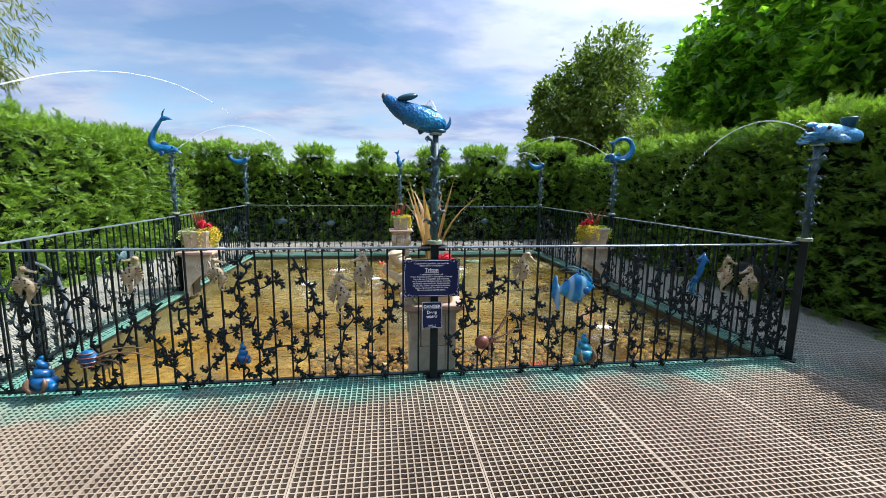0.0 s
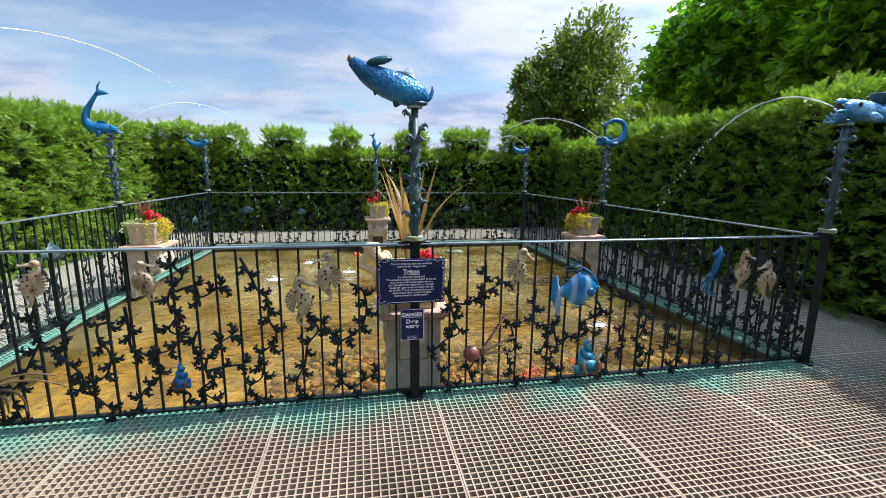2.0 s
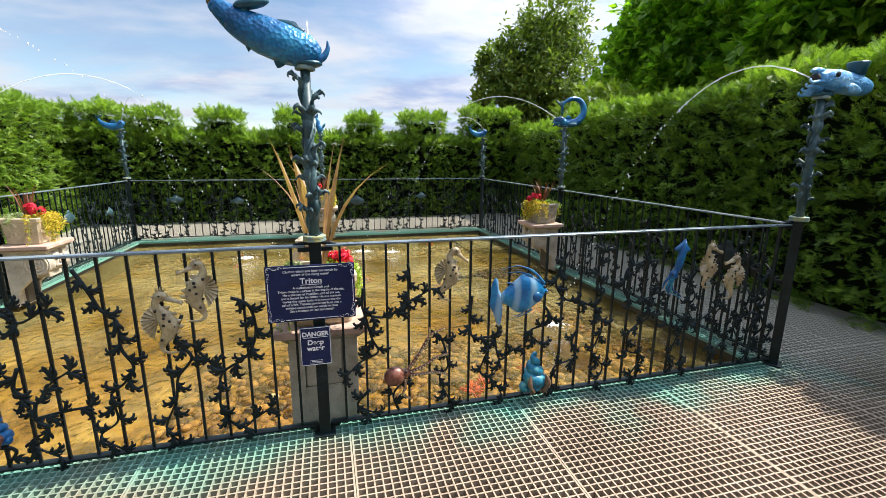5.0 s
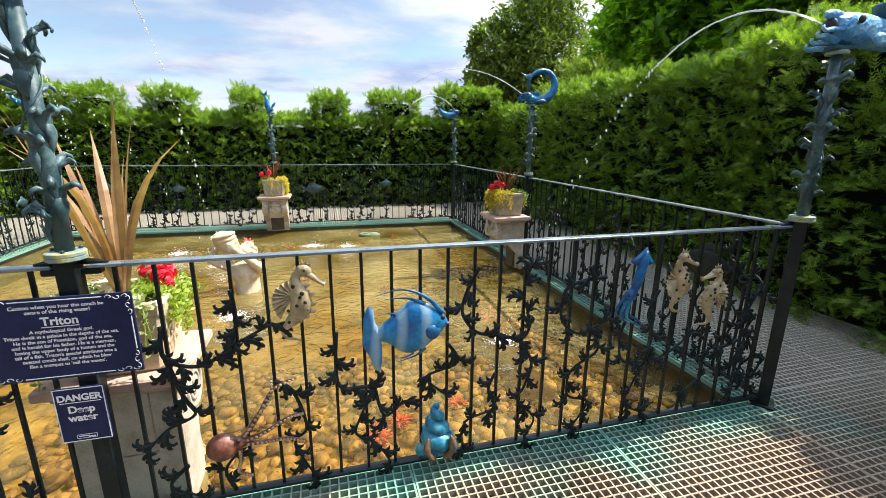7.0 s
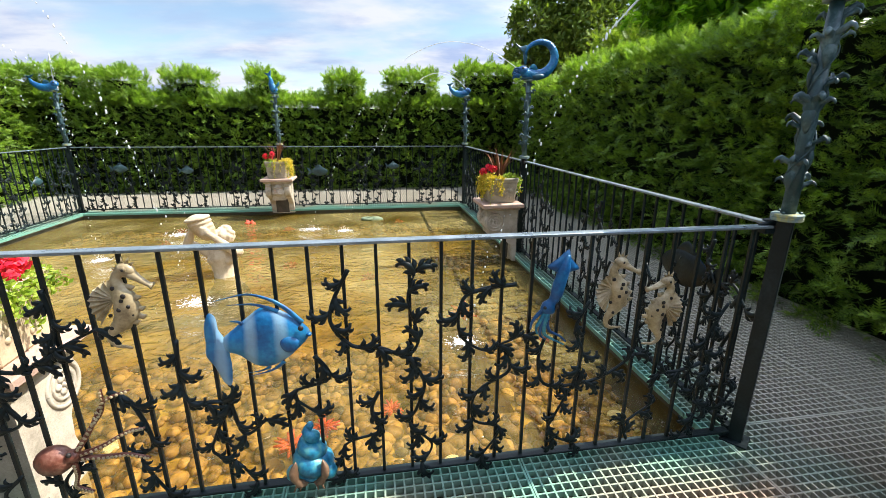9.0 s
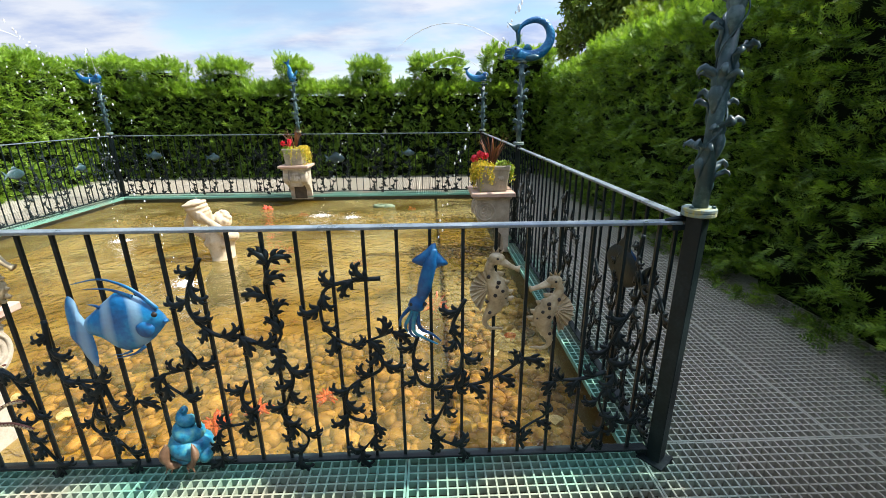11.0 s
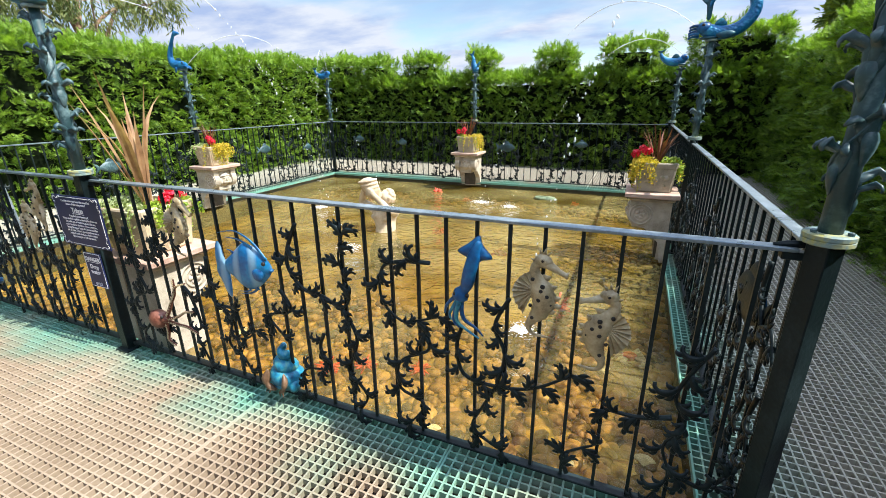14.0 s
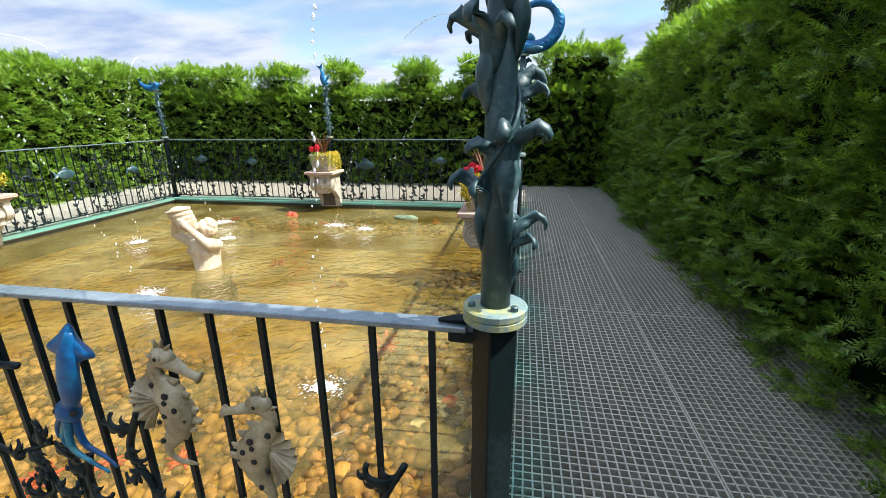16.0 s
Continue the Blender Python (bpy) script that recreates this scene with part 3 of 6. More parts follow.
FRONT_RIGHT2 = [
    [(1.30, 0.61), (1.35, 0.51), (1.21, 0.46), (1.27, 0.38)], [(1.53, 0.43), (1.50, 0.35), (1.53, 0.25), (1.39, 0.20), (1.38, 0.07)],
    [(1.44, 0.94), (1.38, 0.82), (1.37, 0.73), (1.44, 0.64), (1.55, 0.62), (1.64, 0.58), (1.69, 0.65), (1.65, 0.81), (1.68, 0.92)],
    [(1.64, 0.58), (1.71, 0.46), (1.68, 0.34), (1.65, 0.27), (1.74, 0.16), (1.70, 0.07)],
    [(2.07, 0.85), (1.95, 0.84), (1.86, 0.80), (1.85, 0.66), (1.94, 0.58), (2.02, 0.60), (2.10, 0.63)],
    [(2.02, 0.60), (2.06, 0.48), (1.95, 0.41), (1.91, 0.35), (1.92, 0.25), (2.03, 0.20), (1.96, 0.08)],
]
FRONT_RIGHT3 = [
    [(2.38, 0.76), (2.33, 0.64), (2.37, 0.53), (2.34, 0.38), (2.28, 0.25), (2.25, 0.15), (2.37, 0.08)],
    [(2.20, 0.61), (2.18, 0.52), (2.21, 0.40), (2.34, 0.38), (2.48, 0.41), (2.61, 0.50)],
    [(2.63, 0.07), (2.61, 0.15), (2.71, 0.23)],
    [(3.02, 0.71), (2.97, 0.61), (2.94, 0.51), (2.98, 0.41), (2.93, 0.31), (2.96, 0.19), (2.91, 0.07)],
    [(2.94, 0.43), (2.84, 0.40), (2.75, 0.40)], [(2.94, 0.23), (3.06, 0.18), (3.12, 0.25)],
]
FRONT_LEFT = [
    [(1.08, 0.73), (1.04, 0.61), (1.08, 0.55), (1.04, 0.46), (0.96, 0.31), (0.90, 0.22), (0.92, 0.07)],
    [(1.26, 0.66), (1.20, 0.59), (1.21, 0.51), (1.15, 0.47), (1.20, 0.39), (1.26, 0.30), (1.24, 0.21), (1.31, 0.17), (1.39, 0.07)],
    [(1.43, 0.73), (1.43, 0.63), (1.37, 0.60), (1.37, 0.50), (1.41, 0.45), (1.41, 0.36), (1.36, 0.28), (1.26, 0.26)],
    [(1.52, 0.71), (1.53, 0.57), (1.53, 0.46), (1.60, 0.41), (1.66, 0.36), (1.66, 0.26), (1.57, 0.18), (1.52, 0.07)],
    [(1.82, 0.99), (1.80, 0.94), (1.84, 0.88), (1.77, 0.80), (1.75, 0.71), (1.80, 0.66), (1.74, 0.56), (1.79, 0.51), (1.75, 0.44), (1.66, 0.41)],
    [(1.80, 0.79), (1.90, 0.82), (1.93, 0.75), (2.04, 0.81)],
]
FRONT_LEFT2 = [
    [(1.89, 0.54), (1.86, 0.43), (1.93, 0.36), (1.99, 0.44), (2.08, 0.50)], [(1.93, 0.36), (1.92, 0.28), (1.96, 0.22), (1.88, 0.16), (1.98, 0.07)],
    [(1.92, 0.28), (2.02, 0.30), (2.13, 0.31)], [(1.78, 0.07), (1.82, 0.13), (1.76, 0.18)],
    [(2.16, 0.98), (2.21, 0.87), (2.24, 0.79), (2.30, 0.72), (2.30, 0.59), (2.34, 0.49), (2.29, 0.41), (2.23, 0.36), (2.24, 0.22), (2.16, 0.15), (2.23, 0.07)],
    [(2.57, 0.73), (2.53, 0.61), (2.59, 0.51), (2.52, 0.41), (2.50, 0.29), (2.44, 0.15), (2.48, 0.07)],
    [(2.79, 0.80), (2.87, 0.75), (2.89, 0.61), (2.84, 0.49), (2.72, 0.41), (2.70, 0.31), (2.70, 0.19), (2.78, 0.09), (2.85, 0.13), (2.93, 0.18)],
    [(2.72, 0.41), (2.65, 0.50), (2.60, 0.57)],
]
FRONT_LEFT3 = [
    [(0.12, 0.62), (0.18, 0.52), (0.14, 0.4), (0.2, 0.28), (0.14, 0.16), (0.2, 0.07)], [(0.42, 0.75), (0.38, 0.64), (0.44, 0.54), (0.4, 0.42), (0.47, 0.3), (0.42, 0.18), (0.47, 0.07)],
    [(0.62, 0.9), (0.6, 0.78), (0.67, 0.68), (0.63, 0.55), (0.7, 0.45), (0.66, 0.3), (0.6, 0.18), (0.66, 0.07)], [(0.67, 0.68), (0.78, 0.72), (0.86, 0.64)],
    [(0.82, 0.5), (0.78, 0.38), (0.84, 0.26), (0.78, 0.14), (0.82, 0.07)],
]
p_fr = railing(FRONT_RIGHT + FRONT_RIGHT2 + FRONT_RIGHT3, 11)
p_fl = railing(FRONT_LEFT + FRONT_LEFT2 + FRONT_LEFT3, 12)
p_fr.matrix_basis = pose(0, 0.02, 0)
p_fl.matrix_basis = pose(-HX, 0.02, 0)
SIDE = (YM / LEN)
p_side = railing(FRONT_LEFT3 + [[(x + 1.15, z) for x, z in v] for v in FRONT_LEFT3] + [[(x + 2.25, z) for x, z in v] for v in FRONT_LEFT3], 13)
shrink = Matrix.Diagonal((SIDE, 1, 1, 1))
p_side.scale = (SIDE, 1, 1)
p_side.matrix_basis = pose(HX, YM, 0, 0, 0, -90) @ shrink
for m in (pose(HX, Y1, 0, 0, 0, -90), pose(-HX, 0, 0, 0, 0, 90), pose(-HX, YM, 0, 0, 0, 90)):
    copy_thing(p_side, m)
for m in (pose(HX, Y1, 0, 0, 0, 180), pose(0, Y1, 0, 0, 0, 180)):
    c = copy_thing(p_side, m)
    c.scale = (1, 1, 1)


# ---- posts ----
def post(x, y, seed, facing=0.0):
    rng = random.Random(seed)
    root = thing("post", "dark green iron post with a leaf-wreathed upper pole", "post", "posts round the pool", pose(x, y, 0, 0, 0, facing))
    part("lower_post", Shape().box(-0.029, 0.029, -0.029, 0.029, 0, 1.072, 0.003), IRON, root)
    part("foot_plate", Shape().box(-0.055, 0.055, -0.055, 0.055, -0.002, 0.008, 0.002), IRON, root)
    part("flange", Shape().lathe([(0.052, 1.068), (0.056, 1.071), (0.056, 1.081), (0.053, 1.083), (0.056, 1.085), (0.056, 1.095), (0.052, 1.098)], 28), PLATE, root, "round flange spotted with yellow lichen", smooth=False)
    part("upper_pole", Shape().lathe([(0.026, 1.096), (0.024, 1.4), (0.022, 1.88)], 18), POLE, root, smooth=True)
    part("top_plate", Shape().lathe([(0.044, 1.866), (0.046, 1.87), (0.046, 1.878), (0.04, 1.884)], 18), PLATE, root)
    for k in range(3):
        w = math.pi / 4 + k * 2.1
        b = Shape().lathe([(0.007, 1.096), (0.007, 1.105), (0.004, 1.107)], 6, (0.042 * math.cos(w), 0.042 * math.sin(w), 0))
        part("bolt", b, POLE, root)
    # a stem that climbs in a spiral, with curled leaves
    turns, z0, z1 = 2.2, 1.16, 1.84
    ph = rng.uniform(0, 6.28)
    path = []
    for i in range(40):
        t = i / 39
        w = ph + turns * 2 * math.pi * t
        r = 0.031 + 0.006 * math.sin(9 * t + ph)
        path.append((r * math.cos(w), r * math.sin(w), z0 + (z1 - z0) * t))
    part("climbing_stem", Shape().tube(path, [0.0042 - 0.002 * i / 39 for i in range(40)], 6), POLE, root, smooth=True)
    # whorls of cast leaves: a sheath hugging the pole that splits into curled tips
    for i in range(9):
        zc, mid = 1.17 + 0.075 * i, ph + 2.3 * i
        s = Shape()
        for k, (da, ln) in enumerate(((-1.1, 0.85), (-0.4, 1.1), (0.4, 1.1), (1.1, 0.85))):
            size = 0.105 * ln * rng.uniform(0.9, 1.15)
            lean = rng.uniform(0.1, 0.3) * (1 if da >= 0 else -1)
            pts, rad = [], []
            for j in range(11):
                t = j / 10
                w = mid + da * (0.55 + 0.45 * t) + lean * t
                curl = max(0.0, t - 0.5) * 2
                r = 0.025 + 0.006 * t + 0.046 * ln * math.sin(curl * 1.9)
                z = zc + size * (0.95 * t if t < 0.72 else 0.684 - 0.75 * (t - 0.72))
                pts.append((r * math.cos(w), r * math.sin(w), z))
                rad.append(0.0145 * ln * max(0.2, math.sin(math.pi * (0.12 + 0.82 * t)) ** 0.8))
            s.tube(pts, rad, 7, 0.5, up=(math.cos(mid + da), math.sin(mid + da), 0.35))
        a = mid
        s.tube([((0.022 + 0.006 * math.sin(math.pi * t)) * math.cos(a), (0.022 + 0.006 * math.sin(math.pi * t)) * math.sin(a), zc - 0.06 + 0.10 * t) for t in np.linspace(0, 1, 7)], [0.004, 0.011, 0.017, 0.022, 0.024, 0.018, 0.006], 8, 0.5, up=(math.cos(a), math.sin(a), 0))
        part("leaf_whorl", s, POLE, root, smooth=True)
    return root


POSTS = [(0, 0), (HX, 0), (HX, YM), (HX, Y1), (0, Y1), (-HX, Y1), (-HX, YM), (-HX, 0)]
for i, (x, y) in enumerate(POSTS):
    post(x, y, 30 + i, 37.0 * i)

# ---- sea creatures ----
def scaled(name, base, cell=55.0):
    """Painted metal with overlapping scales in relief."""
    m = material(name, base, 8, 60, 0.34, 0.15, 0.3, 0.6)
    n, l = m.node_tree.nodes, m.node_tree.links
    geo = next(x for x in n if x.bl_idname == "ShaderNodeNewGeometry")
    vor, b = n.new("ShaderNodeTexVoronoi"), next(x for x in n if x.bl_idname == "ShaderNodeBump")
    vor.inputs["Scale"].default_value = cell
    l.new(geo.outputs["Position"], vor.inputs["Vector"])
    l.new(vor.outputs["Distance"], b.inputs["Height"])
    b.inputs["Strength"].default_value, b.inputs["Distance"].default_value = 0.6, 0.008
    return m


def banded():
    m = material("banded_blue_paint", ((0.002, 0.045, 0.15), (0.005, 0.13, 0.33), (0.02, 0.28, 0.50)), 8, 70, 0.35, 0.0, 0.3, 0.6)
    n, l = m.node_tree.nodes, m.node_tree.links
    p = n["Principled BSDF"]
    ramp = next(x for x in n if x.bl_idname == "ShaderNodeValToRGB")
    geo = next(x for x in n if x.bl_idname == "ShaderNodeNewGeometry")
    wv = n.new("ShaderNodeTexWave")
    wv.inputs["Scale"].default_value, wv.inputs["Distortion"].default_value, wv.inputs["Detail"].default_value = 3.0, 2.5, 3.0
    l.new(geo.outputs["Position"], wv.inputs["Vector"])
    mr = n.new("ShaderNodeMapRange")
    mr.inputs["From Min"].default_value, mr.inputs["From Max"].default_value, mr.inputs["To Max"].default_value = 0.45, 0.95, 0.5
    l.new(wv.outputs["Fac"], mr.inputs["Value"])
    mix = n.new("ShaderNodeMix")
    mix.data_type = "RGBA"
    l.new(mr.outputs[0], mix.inputs["Factor"])
    l.new(ramp.outputs[0], mix.inputs["A"])
    mix.inputs["B"].default_value = (0.38, 0.55, 0.62, 1)
    l.new(mix.outputs["Result"], p.inputs["Base Color"])
    return m


SCALES = scaled("scaled_blue_paint", ((0.003, 0.035, 0.11), (0.007, 0.125, 0.30), (0.03, 0.30, 0.50)))
SCALES_LIGHT = scaled("scaled_pale_blue_paint", ((0.03, 0.16, 0.38), (0.10, 0.33, 0.60), (0.40, 0.62, 0.72)))
BANDED = banded()
BRONZE = material("pale_bronze_paint", ((0.16, 0.115, 0.06), (0.38, 0.30, 0.17), (0.56, 0.48, 0.32)), 22, 120, 0.4, 0.1, 0.3, 0.6)
DARK = material("dark_hole", ((0.008, 0.006, 0.005), (0.015, 0.011, 0.008)), 20, 60, 0.6, 0, 0.1)
RUST = material("red_brown_paint", ((0.05, 0.018, 0.012), (0.16, 0.05, 0.03), (0.30, 0.15, 0.10)), 28, 90, 0.4, 0.1, 0.3, 0.6)
GOLD_PAINT = material("yellow_paint", ((0.25, 0.17, 0.02), (0.48, 0.36, 0.05), (0.60, 0.50, 0.12)), 20, 80, 0.4, 0.0, 0.3, 0.6)
BROWN = material("brown_metal", ((0.06, 0.035, 0.02), (0.14, 0.08, 0.045), (0.26, 0.17, 0.10)), 25, 90, 0.45, 0.1, 0.3, 0.6)
DEEP = material("dark_teal_paint", ((0.005, 0.03, 0.05), (0.012, 0.07, 0.10), (0.03, 0.14, 0.18)), 12, 70, 0.35, 0.1, 0.3, 0.6)


def pillow(outline, depth, y=0.0):
    """A rounded relief body on an outline in the xz plane, swelling to both sides."""
    s = Shape()
    n = len(outline)
    cx, cz = sum(p[0] for p in outline) / n, sum(p[1] for p in outline) / n
    rings = [(1.0, 0.0), (0.86, 0.55), (0.6, 0.85), (0.3, 0.97)]
    for sg in (-1, 1):
        v = [(cx + (x - cx) * k, y + sg * depth * h, cz + (z - cz) * k) for k, h in rings for x, z in outline] + [(cx, y + sg * depth, cz)]
        f = []
        for r in range(3):
            for i in range(n):
                j = (i + 1) % n
                q = (r * n + i, r * n + j, r * n + n + j, r * n + n + i)
                f.append(q if sg < 0 else q[::-1])
        for i in range(n):
            q = (3 * n + i, 3 * n + (i + 1) % n, 4 * n)
            f.append(q if sg < 0 else q[::-1])
        s.add(v, f)
    return s


def closed(pts, n=4):
    """A smooth closed outline through (x, z) points."""
    m = len(pts)
    out = []
    for i in range(m):
        p0, p1, p2, p3 = (Vector(pts[(i + k) % m]) for k in (-1, 0, 1, 2))
        for k in range(n):
            t = k / n
            out.append(tuple(0.5 * (2 * p1 + (p2 - p0) * t + (2 * p0 - 5 * p1 + 4 * p2 - p3) * t * t + (3 * p1 - p0 - 3 * p2 + p3) * t ** 3)))
    return out


def angelfish(at):
    root = thing("angelfish", "blue painted metal angelfish with pale bands on the railing", "fish sculpture", at=at)
    k = 0.00112
    px = lambda a: [((x - 460) * k, (335 - z) * k) for x, z in a]
    part("body", pillow(closed(px([(460, 335), (445, 300), (400, 262), (360, 240), (320, 235), (280, 262), (235, 300), (195, 335), (195, 372), (240, 395), (280, 430), (320, 442), (370, 425), (420, 385)])), 0.028), BANDED, root, smooth=True)
    part("tail", pillow(closed(px([(205, 340), (188, 300), (184, 258), (165, 246), (148, 290), (146, 345), (142, 390), (162, 430), (183, 488), (203, 498), (212, 445), (212, 400)])), 0.012), BANDED, root, smooth=True)
    for pts, r in (([(440, 292), (395, 240), (345, 205), (280, 187), (190, 204)], 0.011), ([(372, 250), (335, 232), (295, 220), (225, 219)], 0.010), ([(262, 285), (250, 276), (226, 272)], 0.009), ([(375, 425), (335, 452), (268, 468)], 0.008), ([(330, 440), (300, 452), (262, 455)], 0.006)):
        path = smooth_path([(x, -0.008, z) for x, z in px(pts)], 4)
        n = len(path)
        part("fin", Shape().tube(path, [r * (1 - 0.92 * i / (n - 1)) for i in range(n)], 6, 0.5, up=(0, 1, 0)), BLUE, root, smooth=True)
    part("side_fin", pillow(closed(px([(370, 345), (400, 330), (430, 350), (410, 385), (380, 378)])), 0.012, -0.024), BLUE, root, smooth=True)
    part("mouth", Shape().ball(((458 - 460) * k, -0.004, 0), (0.010, 0.012, 0.008)), BLUE, root, smooth=True)
    part("eye", Shape().ball(((437 - 460) * k, -0.024, 0.034), (0.010, 0.007, 0.010)), DARK, root, smooth=True)
    return root


def seahorse(x, z, k=0.0006, flip=1, tilt=0.0, y=0.0):
    """z is the crown's height; flip -1 faces the other way."""
    root = thing("seahorse", "pale bronze metal seahorse with dark spots on the railing", "seahorse sculpture", "seahorses on the railing", pose(x, y, z, 0, tilt, 0))
    q = lambda a, b, yy=0.0: (flip * (a - 560) * k, yy, (265 - b) * k)
    body = [(548, 325, 34), (528, 360, 27), (540, 400, 34), (582, 455, 62), (616, 520, 70), (610, 590, 50), (590, 640, 32), (578, 680, 20), (590, 708, 15), (620, 722, 12), (655, 716, 10), (690, 712, 6)]
    path = smooth_path([q(a, b) for a, b, _ in body], 3)
    rad = np.interp(np.linspace(0, 1, len(path)), np.linspace(0, 1, len(body)), [0.82 * r * k for _, _, r in body])
    rad = [r * (1.0 + 0.13 * (i % 2)) for i, r in enumerate(rad)]
    part("body", Shape().tube(path, rad, 10, 0.62, up=(0, 1, 0)), BRONZE, root, smooth=True)
    head = Shape().ball(q(558, 318), (46 * k, 26 * k, 36 * k))
    head.tube([q(580, 325), (q(640, 345)), q(672, 352), q(690, 352)], [26 * k, 15 * k, 13 * k, 21 * k], 8, 0.8)
    part("head", head, BRONZE, root, smooth=True)
    for a, b, da, db in ((535, 285, -12, -26), (552, 280, 2, -30), (570, 284, 14, -22), (516, 330, -22, -6)):
        part("crest", Shape().tube([q(a, b), q(a + da, b + db)], [9 * k, 1.5 * k], 5), BRONZE, root, smooth=True)
    for a, b in ((600, 400), (640, 440), (672, 490), (688, 530), (668, 570), (640, 610)):
        part("ridge", Shape().tube([q(a - 22, b), q(a + 4, b - 4), q(a + 16, b - 16)], [17 * k, 14 * k, 3 * k], 6, 0.6, up=(0, 1, 0)), BRONZE, root, smooth=True)
    fin = Shape()
    root_pt = (556, 480)
    fan = [(510, 385), (474, 425), (454, 470), (452, 515), (472, 560), (508, 600), (550, 630)]
    v = [q(*root_pt, -0.006)] + [q(a, b, -0.012 + 0.007 * (-1) ** i) for i, (a, b) in enumerate([((fan[i][0] * (1 - t) + fan[i + 1][0] * t), (fan[i][1] * (1 - t) + fan[i + 1][1] * t)) for i in range(6) for t in (0, 0.34, 0.67)])]
    n = len(v)
    fin.add(v, [(0, i, i + 1) for i in range(1, n - 1)])
    fin.add([(a, b + 0.003, c) for a, b, c in v], [(0, i + 1, i) for i in range(1, n - 1)])
    part("fin", fin, BRONZE, root, "ribbed fan-shaped fin")
    for a, b, r in ((535, 420, 9), (592, 436, 10), (590, 462, 8), (592, 512, 9), (650, 522, 9), (560, 560, 8), (586, 616, 8), (626, 480, 8)):
        part("spot", Shape().ball(q(a, b, -34 * k if 560 < a < 640 else -20 * k), (1.25 * r * k, 7 * k, 1.25 * r * k), 8, 5), DARK, root)
    eye = Shape().ball(q(556, 310, -25 * k), (15 * k, 5 * k, 15 * k), 10, 5)
    part("eye", eye, BRONZE, root, smooth=True)
    part("pupil", Shape().ball(q(556, 310, -30 * k), (7 * k, 3 * k, 7 * k), 8, 4), DARK, root)
    return root


def coil(s, x, z0, h, r0, turns=3.2, y=-0.03, lean=0.0):
    """A spiral shell standing on z0."""
    pts, rad = [], []
    n = 52
    for i in range(n):
        t = i / (n - 1)
        w = turns * 2 * math.pi * t
        rr = r0 * (0.06 + 0.74 * t)
        pts.append((x + lean * (1 - t) + rr * 0.62 * math.cos(w), y + rr * 0.62 * math.sin(w), z0 + h * (1 - t) + r0 * 0.25))
        rad.append(r0 * (0.16 + 0.46 * t))
    s.tube(pts, rad, 12)
    return s


def whelk(x, z0, h, r, mat, label, claw_mat, y=-0.03):
    root = thing("whelk_shell", label, "shell sculpture", at=pose(x, y, z0))
    part("shell", coil(Shape(), 0, r * 0.35, h - r * 0.7, r, 3.2, 0), mat, root, smooth=True)
    lip = Shape().ball((-r * 0.85, -r * 0.2, r * 0.42), (r * 0.38, r * 0.4, r * 0.42)).ball((r * 0.85, -r * 0.3, r * 0.45), (r * 0.36, r * 0.4, r * 0.42)).ball((0, -r * 0.2, r * 0.36), (r * 0.9, r * 0.6, r * 0.36))
    part("lip", lip, mat, root, smooth=True)
    for sg in (-1, 1):
        c = Shape().tube(smooth_path([(sg * r * 0.2, -r * 0.75, r * 0.2), (sg * r * 0.55, -r * 0.95, r * 0.5), (sg * r * 0.72, -r * 0.9, r * 1.0), (sg * r * 0.6, -r * 0.8, r * 1.55)], 4), [r * f for f in (0.10, 0.14, 0.18, 0.20, 0.2, 0.16, 0.22, 0.26, 0.27, 0.24, 0.18, 0.10, 0.02)], 7, 0.7)
        part("claw", c, claw_mat, root, smooth=True)
    for i in range(4):
        sg = -1 if i % 2 else 1
        part("leg", Shape().tube([(sg * r * 0.15, -r * 0.7, r * 0.25), (sg * r * (0.3 + 0.12 * i), -r * 1.0, r * 0.3), (sg * r * (0.35 + 0.14 * i), -r * 1.05, 0.004)], [r * 0.07, r * 0.06, r * 0.02], 5), claw_mat, root)
    return root


def octopus(x, z, y=-0.035):
    root = thing("octopus", "red-brown metal octopus with chain-link arms on the railing", "octopus sculpture", at=pose(x, y, z))
    part("head", Shape().ball((0, 0, 0), (0.062, 0.045, 0.056), 14, 9, pose(0, 0, 0, 0, -12, 0)).ball((0.06, 0, 0.012), (0.03, 0.025, 0.024)), RUST, root, smooth=True)
    arms = (((0.07, 0.02), (0.13, 0.10), (0.20, 0.22), (0.29, 0.26)), ((0.07, 0.02), (0.14, 0.12), (0.19, 0.19), (0.20, 0.27)), ((0.07, 0.01), (0.16, 0.04), (0.25, 0.09), (0.31, 0.10)), ((0.07, 0.0), (0.16, -0.005), (0.24, -0.005), (0.31, -0.03)), ((0.06, -0.01), (0.06, -0.07), (0.05, -0.12), (0.10, -0.15)))
    for i, a in enumerate(arms):
        path = smooth_path([(u, 0, v) for u, v in a], 6)
        n = len(path)
        arm = part("arm", Shape().tube(path, [0.011 * (1 - 0.7 * j / n) for j in range(n)], 6), RUST, root, smooth=True)
        for j in range(2, n - 1):
            part("sucker", Shape().ball(path[j] + Vector((0, -0.008, 0)), (0.006, 0.004, 0.006), 6, 4), BRONZE, arm)
    part("eye", Shape().ball((0.062, -0.02, 0.03), (0.009, 0.008, 0.009)), DARK, root, smooth=True)
    return root


